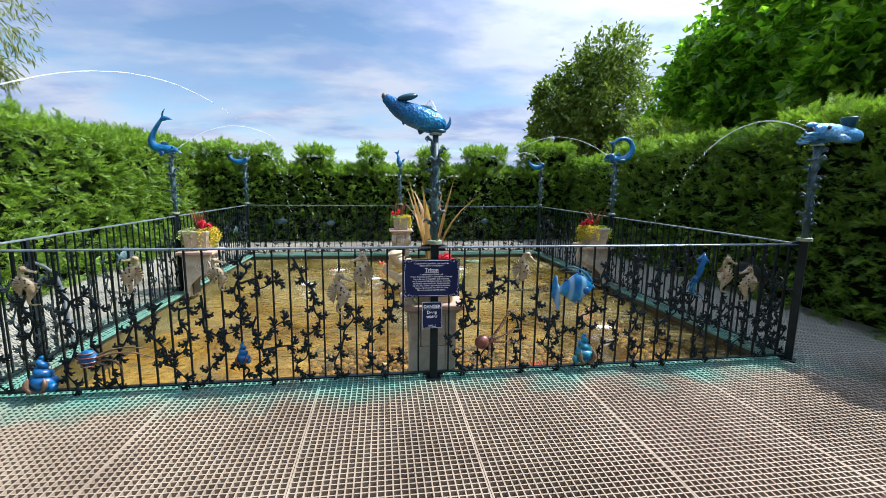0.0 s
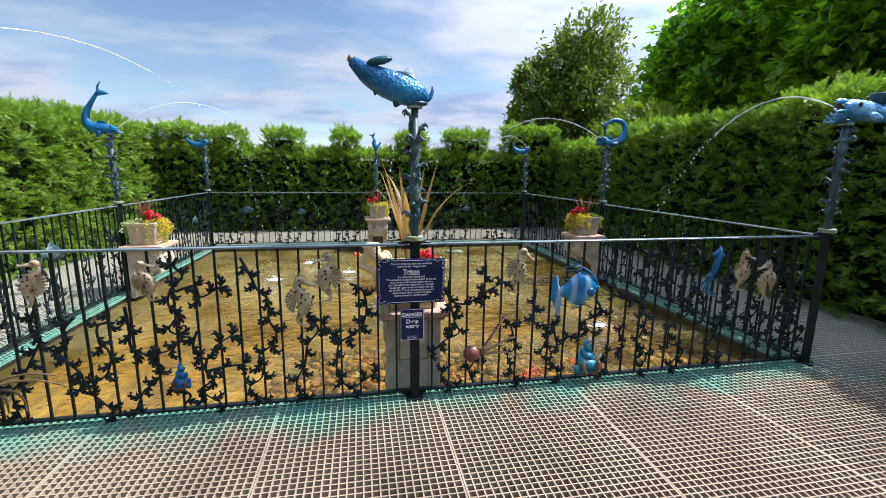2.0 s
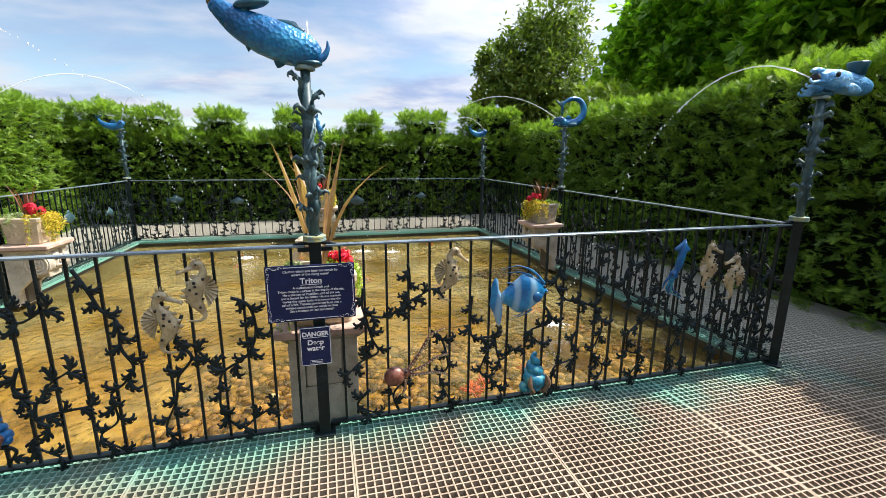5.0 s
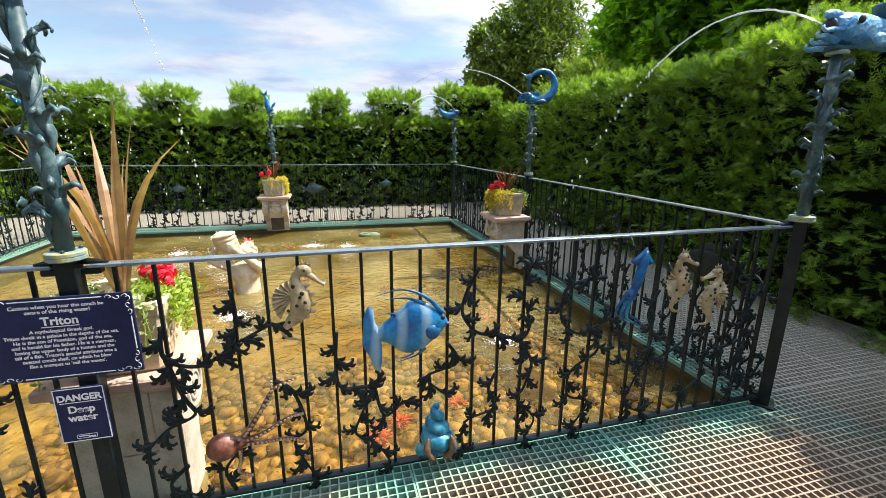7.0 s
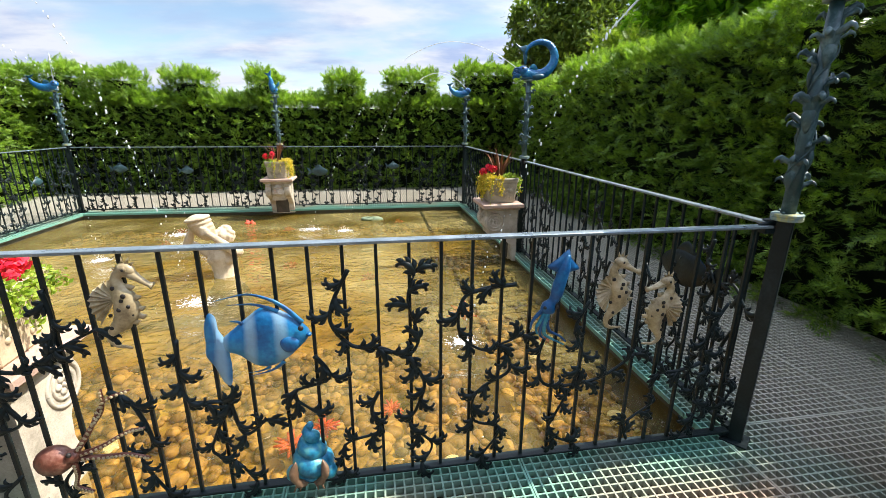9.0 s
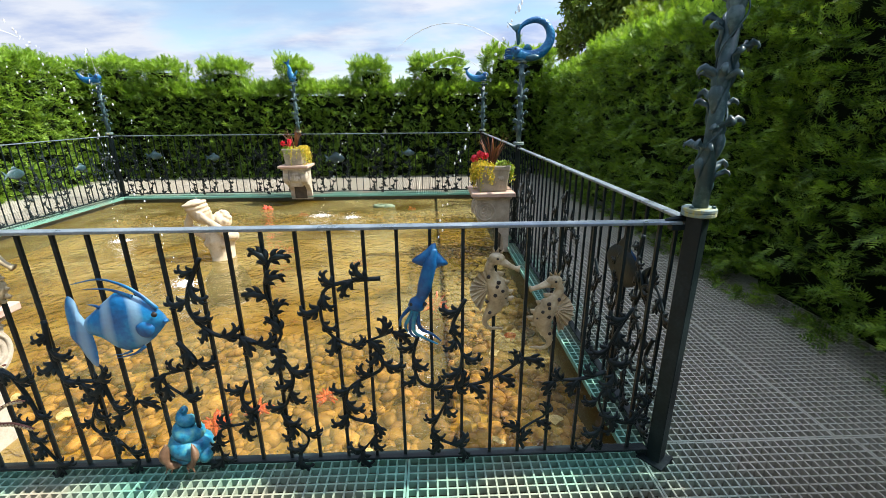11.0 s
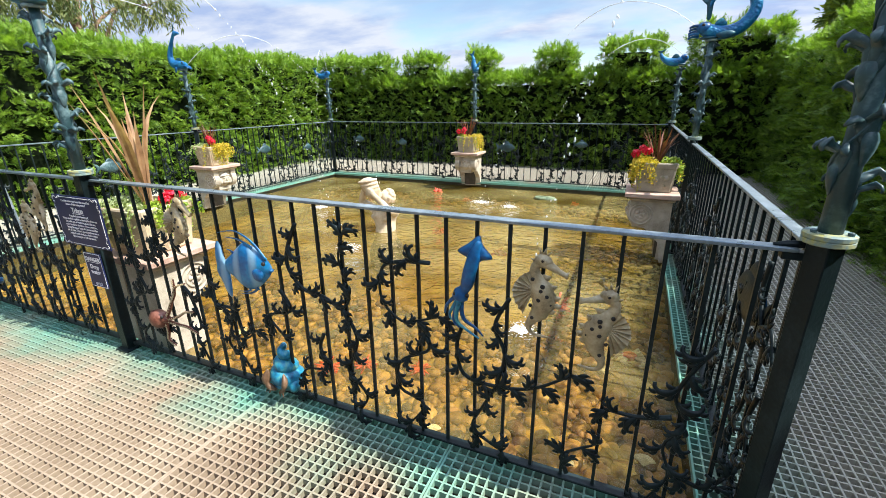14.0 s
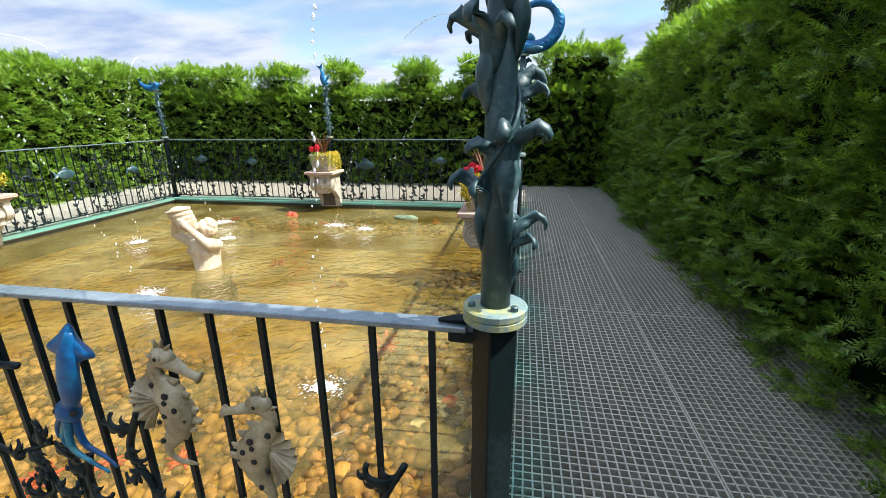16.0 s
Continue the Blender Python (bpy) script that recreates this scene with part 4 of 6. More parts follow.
def squid(x, z, y=-0.02):
    """z is the tip of the mantle, which leans away from the arms."""
    root = thing("squid", "deep blue painted metal squid on the railing", "squid sculpture", at=pose(x, y, z))
    part("fin", pillow(closed([(0.0, 0.0), (0.012, -0.034), (0.048, -0.078), (0.014, -0.092), (-0.016, -0.106), (-0.046, -0.088), (-0.082, -0.066), (-0.042, -0.034)]), 0.012), BLUE, root, smooth=True)
    mantle = smooth_path([(0.0, -0.004, -0.02), (-0.016, -0.008, -0.075), (-0.032, -0.010, -0.135), (-0.044, -0.008, -0.19), (-0.064, -0.006, -0.225), (-0.076, -0.004, -0.26)], 4)
    part("body", Shape().tube(mantle, list(np.interp(np.linspace(0, 1, len(mantle)), (0, 0.2, 0.5, 0.72, 0.8, 0.9, 1), (0.008, 0.024, 0.026, 0.019, 0.030, 0.031, 0.014))), 12, 0.75, up=(0, 1, 0)), BLUE, root, smooth=True)
    for i, a in enumerate((((-0.078, -0.24), (-0.105, -0.262), (-0.128, -0.292), (-0.134, -0.325)), ((-0.076, -0.25), (-0.095, -0.285), (-0.112, -0.318), (-0.106, -0.345)), ((-0.070, -0.255), (-0.082, -0.305), (-0.078, -0.345), (-0.040, -0.372), (0.008, -0.398)), ((-0.066, -0.255), (-0.066, -0.305), (-0.052, -0.340), (-0.012, -0.362), (0.020, -0.392)), ((-0.074, -0.255), (-0.092, -0.310), (-0.094, -0.350), (-0.070, -0.372)))):
        path = smooth_path([(u, -0.006 * (i % 3), v) for u, v in a], 5)
        n = len(path)
        part("tentacle", Shape().tube(path, [0.011 * (1 - 0.75 * j / n) for j in range(n)], 6), TURQ if i in (1, 2) else BLUE, root, smooth=True)
    for sg in (-1, 1):
        part("eye", Shape().ball((-0.062 + sg * 0.024, -0.018, -0.228), (0.008, 0.008, 0.008), 8, 5), DARK, root)
    return root


angelfish(pose(1.295, -0.012, 0.712))
whelk(1.255, 0.066, 0.25, 0.082, TURQ, "turquoise spiral whelk shell with a brown hermit crab", BROWN, 0.015)
whelk(-1.405, 0.20, 0.17, 0.046, BLUE, "small blue spiral shell with a hermit crab", RUST)
whelk(-2.72, 0.06, 0.26, 0.08, BLUE, "large blue spiral shell with a hermit crab", BROWN)
octopus(0.385, 0.285, -0.015)
squid(2.268, 0.984, 0.0)
for a in ((-2.08, 1.01, 0.00062, -1, 8), (-1.57, 0.99, 0.00055, 1, -4), (-0.545, 1.01, 0.00068, -1, -6), (-0.70, 0.87, 0.00070, 1, 8), (0.750, 1.01, 0.00068, 1, 24), (2.500, 0.955, 0.00068, 1, 12), (2.702, 0.864, 0.00068, -1, -3), (-2.78, 0.95, 0.00062, 1, 0)):
    seahorse(*a)


def cuttlefish(x, z):
    root = thing("nautilus", "blue and red striped metal nautilus with long trailing arms", "nautilus sculpture", at=pose(x, -0.04, z))
    part("shell", Shape().ball((0, 0, 0), (0.062, 0.045, 0.06), 16, 10), BLUE, root, smooth=True)
    for i in range(4):
        a = -0.9 + i * 0.55
        s = Shape().tube([(0.064 * math.cos(a) * math.cos(w), -0.047 * math.sin(w) * 0.99, 0.062 * math.sin(a) + 0.0 * w) for w in np.linspace(0.1, math.pi - 0.1, 12)], 0.005, 5)
        part("stripe", s, RUST, root)
    for i, a in enumerate((((0.05, 0.01), (0.14, 0.05), (0.26, 0.07), (0.38, 0.05)), ((0.05, 0), (0.16, 0.03), (0.30, 0.03), (0.42, -0.01)), ((0.05, -0.02), (0.14, -0.02), (0.2, -0.07), (0.21, -0.16)), ((0.04, -0.03), (0.12, -0.06), (0.13, -0.15)))):
        path = smooth_path([(u, -0.01 * (i % 2), v) for u, v in a], 5)
        n = len(path)
        part("arm", Shape().tube(path, [0.010 * (1 - 0.7 * j / n) for j in range(n)], 6), BROWN, root, smooth=True)
    return root


cuttlefish(-2.42, 0.29)


# ---- spouting fish on the posts ----
def fish_root(x, y, label):
    return thing("fountain_fish", label, "fish sculpture", "fish on the posts", pose(x, y, 1.884))


def blade(outline, t=0.006, y=0.0):
    return pillow(closed(outline, 3), t, y)


def tapered(pts, radii, flat=0.8, n=5, sides=14):
    path = smooth_path(pts, n)
    r = np.interp(np.linspace(0, 1, len(path)), np.linspace(0, 1, len(radii)), radii)
    return Shape().tube(path, list(r), sides, flat, up=(0, 1, 0))


# large scaled fish lying over the front post
f = fish_root(0, 0, "large blue scaled metal fish lying on the post top")
part("body", tapered([(0.07, 0, 0.045), (0.02, 0, 0.06), (-0.07, 0, 0.085), (-0.17, 0, 0.12), (-0.26, 0, 0.16), (-0.32, 0, 0.20), (-0.365, 0, 0.235)], [0.03, 0.072, 0.086, 0.084, 0.066, 0.046, 0.028]), SCALES, f, smooth=True)
part("pectoral_fin", Shape().ball((-0.205, -0.03, 0.235), (0.075, 0.03, 0.024), 12, 8, pose(0, 0, 0, 0, -12, 0)), DEEP, f, smooth=True)
part("fin_stalk", Shape().tube([(-0.24, -0.02, 0.19), (-0.23, -0.03, 0.225)], 0.014, 8), DEEP, f, smooth=True)
part("dorsal_fin", tapered([(-0.13, 0, 0.175), (-0.06, 0, 0.165), (0.0, 0, 0.135)], [0.012, 0.024, 0.02], 0.5), DEEP, f, smooth=True)
part("dorsal_fin", blade([(-0.03, 0.155), (-0.05, 0.185), (-0.025, 0.18), (0.0, 0.15)]), DEEP, f)
part("belly_fin", blade([(-0.25, 0.10), (-0.235, 0.045), (-0.215, 0.085)]), DEEP, f)
part("belly_fin", blade([(-0.13, 0.03), (-0.12, -0.015), (-0.085, 0.0), (-0.075, 0.02)]), DEEP, f)
part("tail", tapered([(0.055, 0, 0.03), (0.085, 0, 0.045), (0.105, 0, 0.08), (0.105, 0, 0.115)], [0.022, 0.016, 0.010, 0.003]), BLUE, f, smooth=True)
part("mouth", Shape().ball((-0.37, 0, 0.24), (0.018, 0.02, 0.024)), BROWN, f, smooth=True)
part("base", Shape().ball((0.01, 0, 0.012), (0.07, 0.05, 0.02)), DEEP, f, smooth=True)

# open-mouthed fish with a tall fin at the corner
f = fish_root(HX, 0, "pale blue scaled metal fish with an open mouth")
part("body", tapered([(-0.07, 0, 0.10), (0.0, 0, 0.10), (0.10, 0, 0.095), (0.22, 0, 0.085), (0.32, 0, 0.075), (0.39, 0, 0.07)], [0.045, 0.068, 0.074, 0.07, 0.062, 0.045]), SCALES_LIGHT, f, smooth=True)
part("upper_lip", tapered([(-0.13, 0, 0.145), (-0.09, 0, 0.15), (-0.04, 0, 0.14)], [0.008, 0.022, 0.03]), SCALES_LIGHT, f, smooth=True)
part("lower_lip", tapered([(-0.12, 0, 0.06), (-0.08, 0, 0.055), (-0.03, 0, 0.05)], [0.008, 0.02, 0.03]), SCALES_LIGHT, f, smooth=True)
part("throat", Shape().ball((-0.085, 0, 0.10), (0.02, 0.035, 0.038)), DARK, f, smooth=True)
part("dorsal_fin", Shape().lathe([(0.045, 0.14), (0.05, 0.18), (0.062, 0.215), (0.058, 0.222), (0.03, 0.20)], 14, (0.27, 0, 0)), DEEP, f, smooth=True)
part("side_fin", blade([(0.10, 0.06), (0.12, 0.02), (0.20, 0.015), (0.23, 0.03), (0.20, 0.055), (0.15, 0.075)], 0.010, -0.075), SCALES_LIGHT, f, smooth=True)
part("eye", Shape().ball((0.02, -0.062, 0.125), (0.018, 0.01, 0.018)), DARK, f, smooth=True)
for i in range(4):
    z = 0.085 - i * 0.024
    part("barbel", tapered([(-0.04, -0.03 + 0.02 * i, z), (-0.10, -0.03 + 0.02 * i, z - 0.005), (-0.14, -0.03 + 0.02 * i, z - 0.012), (-0.165, -0.03 + 0.02 * i, z), (-0.155, -0.03 + 0.02 * i, z + 0.008)], [0.014, 0.012, 0.010, 0.008, 0.004], 0.7, 3, 7), SCALES_LIGHT, f, smooth=True)
part("base", Shape().box(-0.06, 0.06, -0.035, 0.035, 0.0, 0.02, 0.004), DEEP, f)


def ring_fish(x, y, turn, size=1.0):
    f = fish_root(x, y, "blue metal sea serpent curled into a ring")
    f.matrix_basis = pose(x, y, 1.884, 0, 0, turn) @ Matrix.Scale(size, 4)
    part("body", tapered([(-0.09, 0, 0.085), (-0.03, 0, 0.06), (0.07, 0, 0.045), (0.18, 0, 0.075), (0.255, 0, 0.16), (0.265, 0, 0.25), (0.21, 0, 0.335), (0.12, 0, 0.365), (0.03, 0, 0.345), (-0.03, 0, 0.30), (-0.055, 0, 0.24)], [0.035, 0.055, 0.052, 0.05, 0.046, 0.042, 0.035, 0.03, 0.024, 0.018, 0.012], 0.85, 6), SCALES, f, smooth=True)
    part("tail", blade([(-0.035, 0.33), (-0.10, 0.315), (-0.165, 0.345), (-0.11, 0.29), (-0.075, 0.275), (-0.07, 0.22), (-0.06, 0.15), (-0.035, 0.15), (-0.03, 0.24)], 0.010), DEEP, f, smooth=True)
    part("head", Shape().ball((-0.07, 0, 0.085), (0.062, 0.05, 0.05), 14, 9), BLUE, f, smooth=True)
    part("back_fin", blade([(0.0, 0.10), (0.03, 0.15), (0.065, 0.145), (0.09, 0.10)], 0.012), TURQ, f, smooth=True)
    part("side_fin", blade([(0.02, 0.03), (0.10, 0.055), (0.155, 0.035), (0.12, 0.0), (0.06, -0.005)], 0.012, -0.045), DEEP, f, smooth=True)
    part("eye", Shape().ball((-0.08, -0.043, 0.105), (0.013, 0.010, 0.013)), DARK, f, smooth=True)
    for i in range(5):
        z = 0.10 - i * 0.02
        part("barbel", tapered([(-0.10, 0.02 * (i % 3 - 1), z), (-0.14, 0.02 * (i % 3 - 1), z + 0.004), (-0.175, 0.02 * (i % 3 - 1), z - 0.008), (-0.165, 0.02 * (i % 3 - 1), z - 0.016)], [0.013, 0.011, 0.008, 0.003], 0.7, 3, 7), BLUE, f, smooth=True)
    part("base", Shape().ball((-0.02, 0, 0.008), (0.08, 0.05, 0.016)), DEEP, f, smooth=True)
    return f


ring_fish(HX, YM, 0)


def crescent_fish(x, y, turn, size=1.0):
    f = fish_root(x, y, "small blue metal fish curved like a crescent")
    f.matrix_basis = pose(x, y, 1.884, 0, 0, turn) @ Matrix.Scale(size, 4)
    part("body", tapered([(0.05, 0, 0.10), (0.0, 0, 0.06), (-0.08, 0, 0.04), (-0.18, 0, 0.055), (-0.26, 0, 0.11), (-0.29, 0, 0.17)], [0.035, 0.055, 0.058, 0.05, 0.032, 0.014]), SCALES, f, smooth=True)
    part("tail", blade([(-0.28, 0.15), (-0.34, 0.20), (-0.29, 0.205), (-0.22, 0.225), (-0.265, 0.18)], 0.010), DEEP, f, smooth=True)
    part("head", Shape().ball((0.03, 0, 0.095), (0.055, 0.05, 0.05)), BLUE, f, smooth=True)
    part("back_fin", blade([(-0.14, 0.09), (-0.10, 0.15), (-0.05, 0.14), (-0.04, 0.09)], 0.008), DEEP, f, smooth=True)
    part("eye", Shape().ball((0.045, -0.044, 0.11), (0.012, 0.01, 0.012)), DARK, f, smooth=True)
    part("base", Shape().ball((0, 0, 0.01), (0.07, 0.05, 0.016)), DEEP, f, smooth=True)
    return f


crescent_fish(HX, Y1, 0, 1.0)
crescent_fish(-HX, Y1, 0, 1.0)
crescent_fish(-HX, 0, 30, 1.0)

f = fish_root(-HX, YM, "blue metal dolphin with its tail raised high")
part("body", tapered([(0.08, 0, 0.05), (0.0, 0, 0.055), (-0.10, 0, 0.055), (-0.19, 0, 0.085), (-0.225, 0, 0.16), (-0.20, 0, 0.25), (-0.15, 0, 0.34), (-0.09, 0, 0.43), (-0.06, 0, 0.46)], [0.025, 0.055, 0.066, 0.058, 0.045, 0.034, 0.026, 0.02, 0.02], 0.8), SCALES, f, smooth=True)
part("tail", blade([(-0.08, 0.42), (-0.09, 0.47), (-0.055, 0.49), (0.01, 0.47), (0.05, 0.445), (0.0, 0.435)], 0.016), BLUE, f, smooth=True)
part("tail", tapered([(-0.07, 0, 0.47), (-0.06, 0, 0.53), (-0.03, 0, 0.58)], [0.012, 0.010, 0.003]), DEEP, f, smooth=True)
part("side_fin", blade([(-0.09, 0.03), (-0.12, -0.03), (-0.09, -0.045), (-0.06, 0.01)], 0.010, -0.05), BLUE, f, smooth=True)
part("back_fin", blade([(-0.12, 0.10), (-0.10, 0.15), (-0.03, 0.14), (-0.02, 0.10)], 0.008), DEEP, f, smooth=True)
for i in range(4):
    part("barbel", tapered([(0.05, 0.02 * (i - 1.5), 0.04), (0.10, 0.02 * (i - 1.5), 0.03), (0.13, 0.02 * (i - 1.5), 0.0)], [0.013, 0.010, 0.004], 0.7, 3, 7), BLUE, f, smooth=True)
part("eye", Shape().ball((0.04, -0.04, 0.08), (0.012, 0.010, 0.012)), DARK, f, smooth=True)
part("base", Shape().ball((0, 0, 0.008), (0.07, 0.05, 0.016)), DEEP, f, smooth=True)

f = fish_root(0, Y1, "small blue metal fish standing on its head")
part("body", tapered([(0.03, 0, 0.03), (0.0, 0, 0.07), (-0.03, 0, 0.14), (-0.03, 0, 0.21), (-0.06, 0, 0.27)], [0.05, 0.06, 0.048, 0.03, 0.014]), SCALES, f, smooth=True)
part("tail", blade([(-0.05, 0.25), (-0.13, 0.32), (-0.07, 0.31), (-0.02, 0.36), (-0.03, 0.27)], 0.010), BLUE, f, smooth=True)
part("side_fin", blade([(0.03, 0.08), (0.09, 0.12), (0.10, 0.18), (0.05, 0.14)], 0.010, -0.03), TURQ, f, smooth=True)
part("eye", Shape().ball((0.02, -0.05, 0.05), (0.012, 0.010, 0.012)), DARK, f, smooth=True)
part("base", Shape().ball((0, 0, 0.008), (0.07, 0.05, 0.016)), DEEP, f, smooth=True)


# flat metal fish on the far and side railings
def plate_fish(x, y, z, turn, k, mat, label):
    root = thing("metal_fish", label, "fish sculpture", "small fish on the far railings", pose(x, y, z, 0, 0, turn))
    part("body", pillow(closed([(-0.14 * k, 0.0), (-0.08 * k, 0.06 * k), (0.02 * k, 0.085 * k), (0.11 * k, 0.05 * k), (0.15 * k, 0.0), (0.10 * k, -0.05 * k), (0.0, -0.075 * k), (-0.08 * k, -0.05 * k)]), 0.02), mat, root, smooth=True)
    part("tail", pillow(closed([(-0.12 * k, 0.0), (-0.20 * k, 0.075 * k), (-0.17 * k, 0.0), (-0.20 * k, -0.07 * k)]), 0.008), mat, root, smooth=True)
    part("fin", pillow(closed([(-0.05 * k, 0.07 * k), (0.0, 0.12 * k), (0.06 * k, 0.07 * k)]), 0.008), mat, root, smooth=True)
    return root


for x, z, k in ((0.62, 0.62, 1.0), (-1.5, 0.66, 0.7), (1.9, 0.7, 0.7), (-2.5, 0.7, 0.8)):
    plate_fish(x, Y1 - 0.02, z, 0, k, POLE, "dark grey metal fish on the far railing")
for y, z, k in ((4.4, 0.66, 0.9), (1.9, 0.7, 0.9), (5.5, 0.6, 0.7)):
    plate_fish(-HX + 0.02, y, z, 90, k, POLE, "weathered grey metal fish on the side railing")
big_fish = plate_fish(HX, 0.51, 0.685, 90, 1.3, IRON, "large round dark metal fish with a blue outer side")
part("painted_side", pillow(closed([(-0.15, 0.01), (-0.09, 0.07), (0.02, 0.10), (0.13, 0.06), (0.18, 0.0), (0.12, -0.055), (0.0, -0.085), (-0.09, -0.05)]), 0.008, -0.021), BLUE, big_fish, "bright blue painted outer side", smooth=True)
part("side_fin", pillow(closed([(-0.02, 0.01), (0.05, 0.03), (0.08, -0.01), (0.03, -0.03)]), 0.005, -0.03), GOLD_PAINT, big_fish, "yellow painted fin", smooth=True)
part("tail_tip", tapered([(-0.23, 0.0, 0.05), (-0.27, 0.0, -0.05), (-0.28, 0.0, -0.16)], [0.006, 0.02, 0.004], 0.5), IRON, big_fish, smooth=True)
gate = thing("gate_post", "dark iron post with a leaning brace in the side railing", "gate post", at=pose(-HX, 0.62, 0))
part("upright", Shape().box(-0.02, 0.02, -0.02, 0.02, 0, 1.033, 0.002), IRON, gate)
part("brace", Shape().tube(smooth_path([(0.0, 0.02, 0.86), (0.02, 0.15, 0.78), (0.06, 0.22, 0.62), (0.10, 0.24, 0.0)], 4), 0.013, 8), IRON_SHEEN, gate, smooth=True)

# ---- pedestals, planters and flowers ----
TERRA = material("cream_planter", ((0.30, 0.22, 0.13), (0.50, 0.40, 0.26), (0.60, 0.51, 0.36)), 8, 90, 0.85, 0, 0.5, 0.6)
GREYPOT = material("grey_planter", ((0.20, 0.18, 0.13), (0.34, 0.30, 0.22), (0.45, 0.40, 0.30)), 9, 110, 0.9, 0, 0.6, 0.6)
WETSTONE = material("wet_dark_stone", ((0.02, 0.015, 0.01), (0.05, 0.04, 0.028), (0.10, 0.08, 0.06)), 9, 90, 0.5, 0, 0.4, 0.6)
RED_LEAF = leafy("red_brown_blade", ((0.08, 0.025, 0.015), (0.17, 0.06, 0.035), (0.26, 0.12, 0.06)), 6, 0.3, 0.5, 0.5)
TAN_LEAF = leafy("tan_blade", ((0.16, 0.08, 0.04), (0.33, 0.19, 0.10), (0.46, 0.32, 0.18)), 6, 0.3, 0.5, 0.5)
PETAL = leafy("red_petal", ((0.45, 0.006, 0.02), (0.68, 0.015, 0.05), (0.80, 0.05, 0.10)), 20, 0.25, 0.5, 0.6)
GOLD = leafy("golden_leaf", ((0.30, 0.22, 0.02), (0.52, 0.42, 0.04), (0.68, 0.50, 0.07)), 12, 0.3, 0.5, 0.7)
GREYLEAF = leafy("pale_green_leaf", ((0.18, 0.24, 0.08), (0.34, 0.40, 0.18), (0.48, 0.52, 0.30)), 12, 0.3, 0.5, 0.7)
LIME = leafy("lime_leaf", ((0.14, 0.24, 0.02), (0.28, 0.38, 0.04), (0.40, 0.48, 0.08)), 12, 0.35, 0.5, 0.7)


def arc(cx, cz, r, a0, a1, n):
    return [(cx + r * math.cos(a0 + (a1 - a0) * i / n), cz + r * math.sin(a0 + (a1 - a0) * i / n)) for i in range(n + 1)]


def pedestal(at, top, tall=False, label="carved stone corbel pedestal with a mask spout and rosettes"):
    """Its face with the mask looks along -y; top is the slab's upper height."""
    root = thing("pedestal", label, "pedestal", "pedestals in the pool", at)
    z = top
    part("slab", Shape().box(-0.25, 0.25, -0.24, 0.22, z - 0.042, z, 0.006), SLAB, root, "pink sandstone top slab")
    part("moulding", Shape().box(-0.215, 0.215, -0.205, 0.19, z - 0.075, z - 0.042, 0.012), STONE, root)
    prof = [(0.17, -0.36), (0.17, z - 0.075), (-0.18, z - 0.075), (-0.185, z - 0.11)]
    prof += arc(-0.085, z - 0.205, 0.115, 2.5, 4.5, 8)
    low = -0.36 if tall else -0.06
    if tall:
        prof += [(-0.085, z - 0.36), (-0.075, z - 0.46), (-0.085, z - 0.50), (-0.085, low)]
    else:
        prof += [(-0.03, z - 0.34), (0.05, z - 0.42), (0.10, z - 0.47), (0.13, low)]
        prof[0] = (0.17, low)
    s = Shape()
    n = len(prof)
    for x0, x1 in ((-0.185, -0.105), (0.105, 0.185)):
        v = [(x, y, zz) for x in (x0, x1) for y, zz in prof]
        s.add(v, [tuple(range(n)), tuple(range(2 * n - 1, n - 1, -1))] + [(i, i + n, (i + 1) % n + n, (i + 1) % n) for i in range(n)])
    s.box(-0.105, 0.105, -0.15, 0.16, z - 0.36, z - 0.075, 0.01)
    s.box(-0.105, 0.105, 0.05 if tall else 0.10, 0.16, low, z - 0.36)
    part("body", s, STONE, root)
    part("spout_hollow", Shape().box(-0.103, 0.103, 0.02 if tall else 0.075, 0.05 if tall else 0.10, low + 0.02, z - 0.362), WETSTONE, root, "dark wet hollow under the mask")
    # mask on the face
    m = Shape().ball((0, -0.155, z - 0.20), (0.085, 0.045, 0.10), 14, 10)
    for sg in (-1, 1):
        m.ball((sg * 0.035, -0.195, z - 0.175), (0.022, 0.012, 0.012)).ball((sg * 0.075, -0.165, z - 0.23), (0.03, 0.03, 0.05))
        m.tube([(sg * 0.012, -0.2, z - 0.15), (sg * 0.05, -0.195, z - 0.145), (sg * 0.08, -0.17, z - 0.165)], [0.010, 0.012, 0.006], 6)
    m.ball((0, -0.205, z - 0.205), (0.016, 0.02, 0.03)).tube([(-0.05, -0.185, z - 0.25), (0, -0.205, z - 0.24), (0.05, -0.185, z - 0.25)], 0.014, 7)
    part("mask", m, STONE, root, smooth=True)
    for sg in (-1, 1):
        r = Shape()
        c = (sg * 0.186, -0.085, z - 0.205)
        for rr, w in ((0.095, 0.010), (0.062, 0.008)):
            r.tube([(c[0], c[1] + rr * math.cos(a), c[2] + rr * math.sin(a)) for a in np.linspace(0, 2 * math.pi, 25)], w, 6, cap=False)
        for k in range(5):
            a = k * 2 * math.pi / 5
            r.ball((c[0], c[1] + 0.03 * math.cos(a), c[2] + 0.03 * math.sin(a)), (0.010, 0.018, 0.018), 8, 5)
        r.ball(c, (0.014, 0.012, 0.012), 8, 5)
        part("rosette", r, STONE, root, smooth=True)
    return root


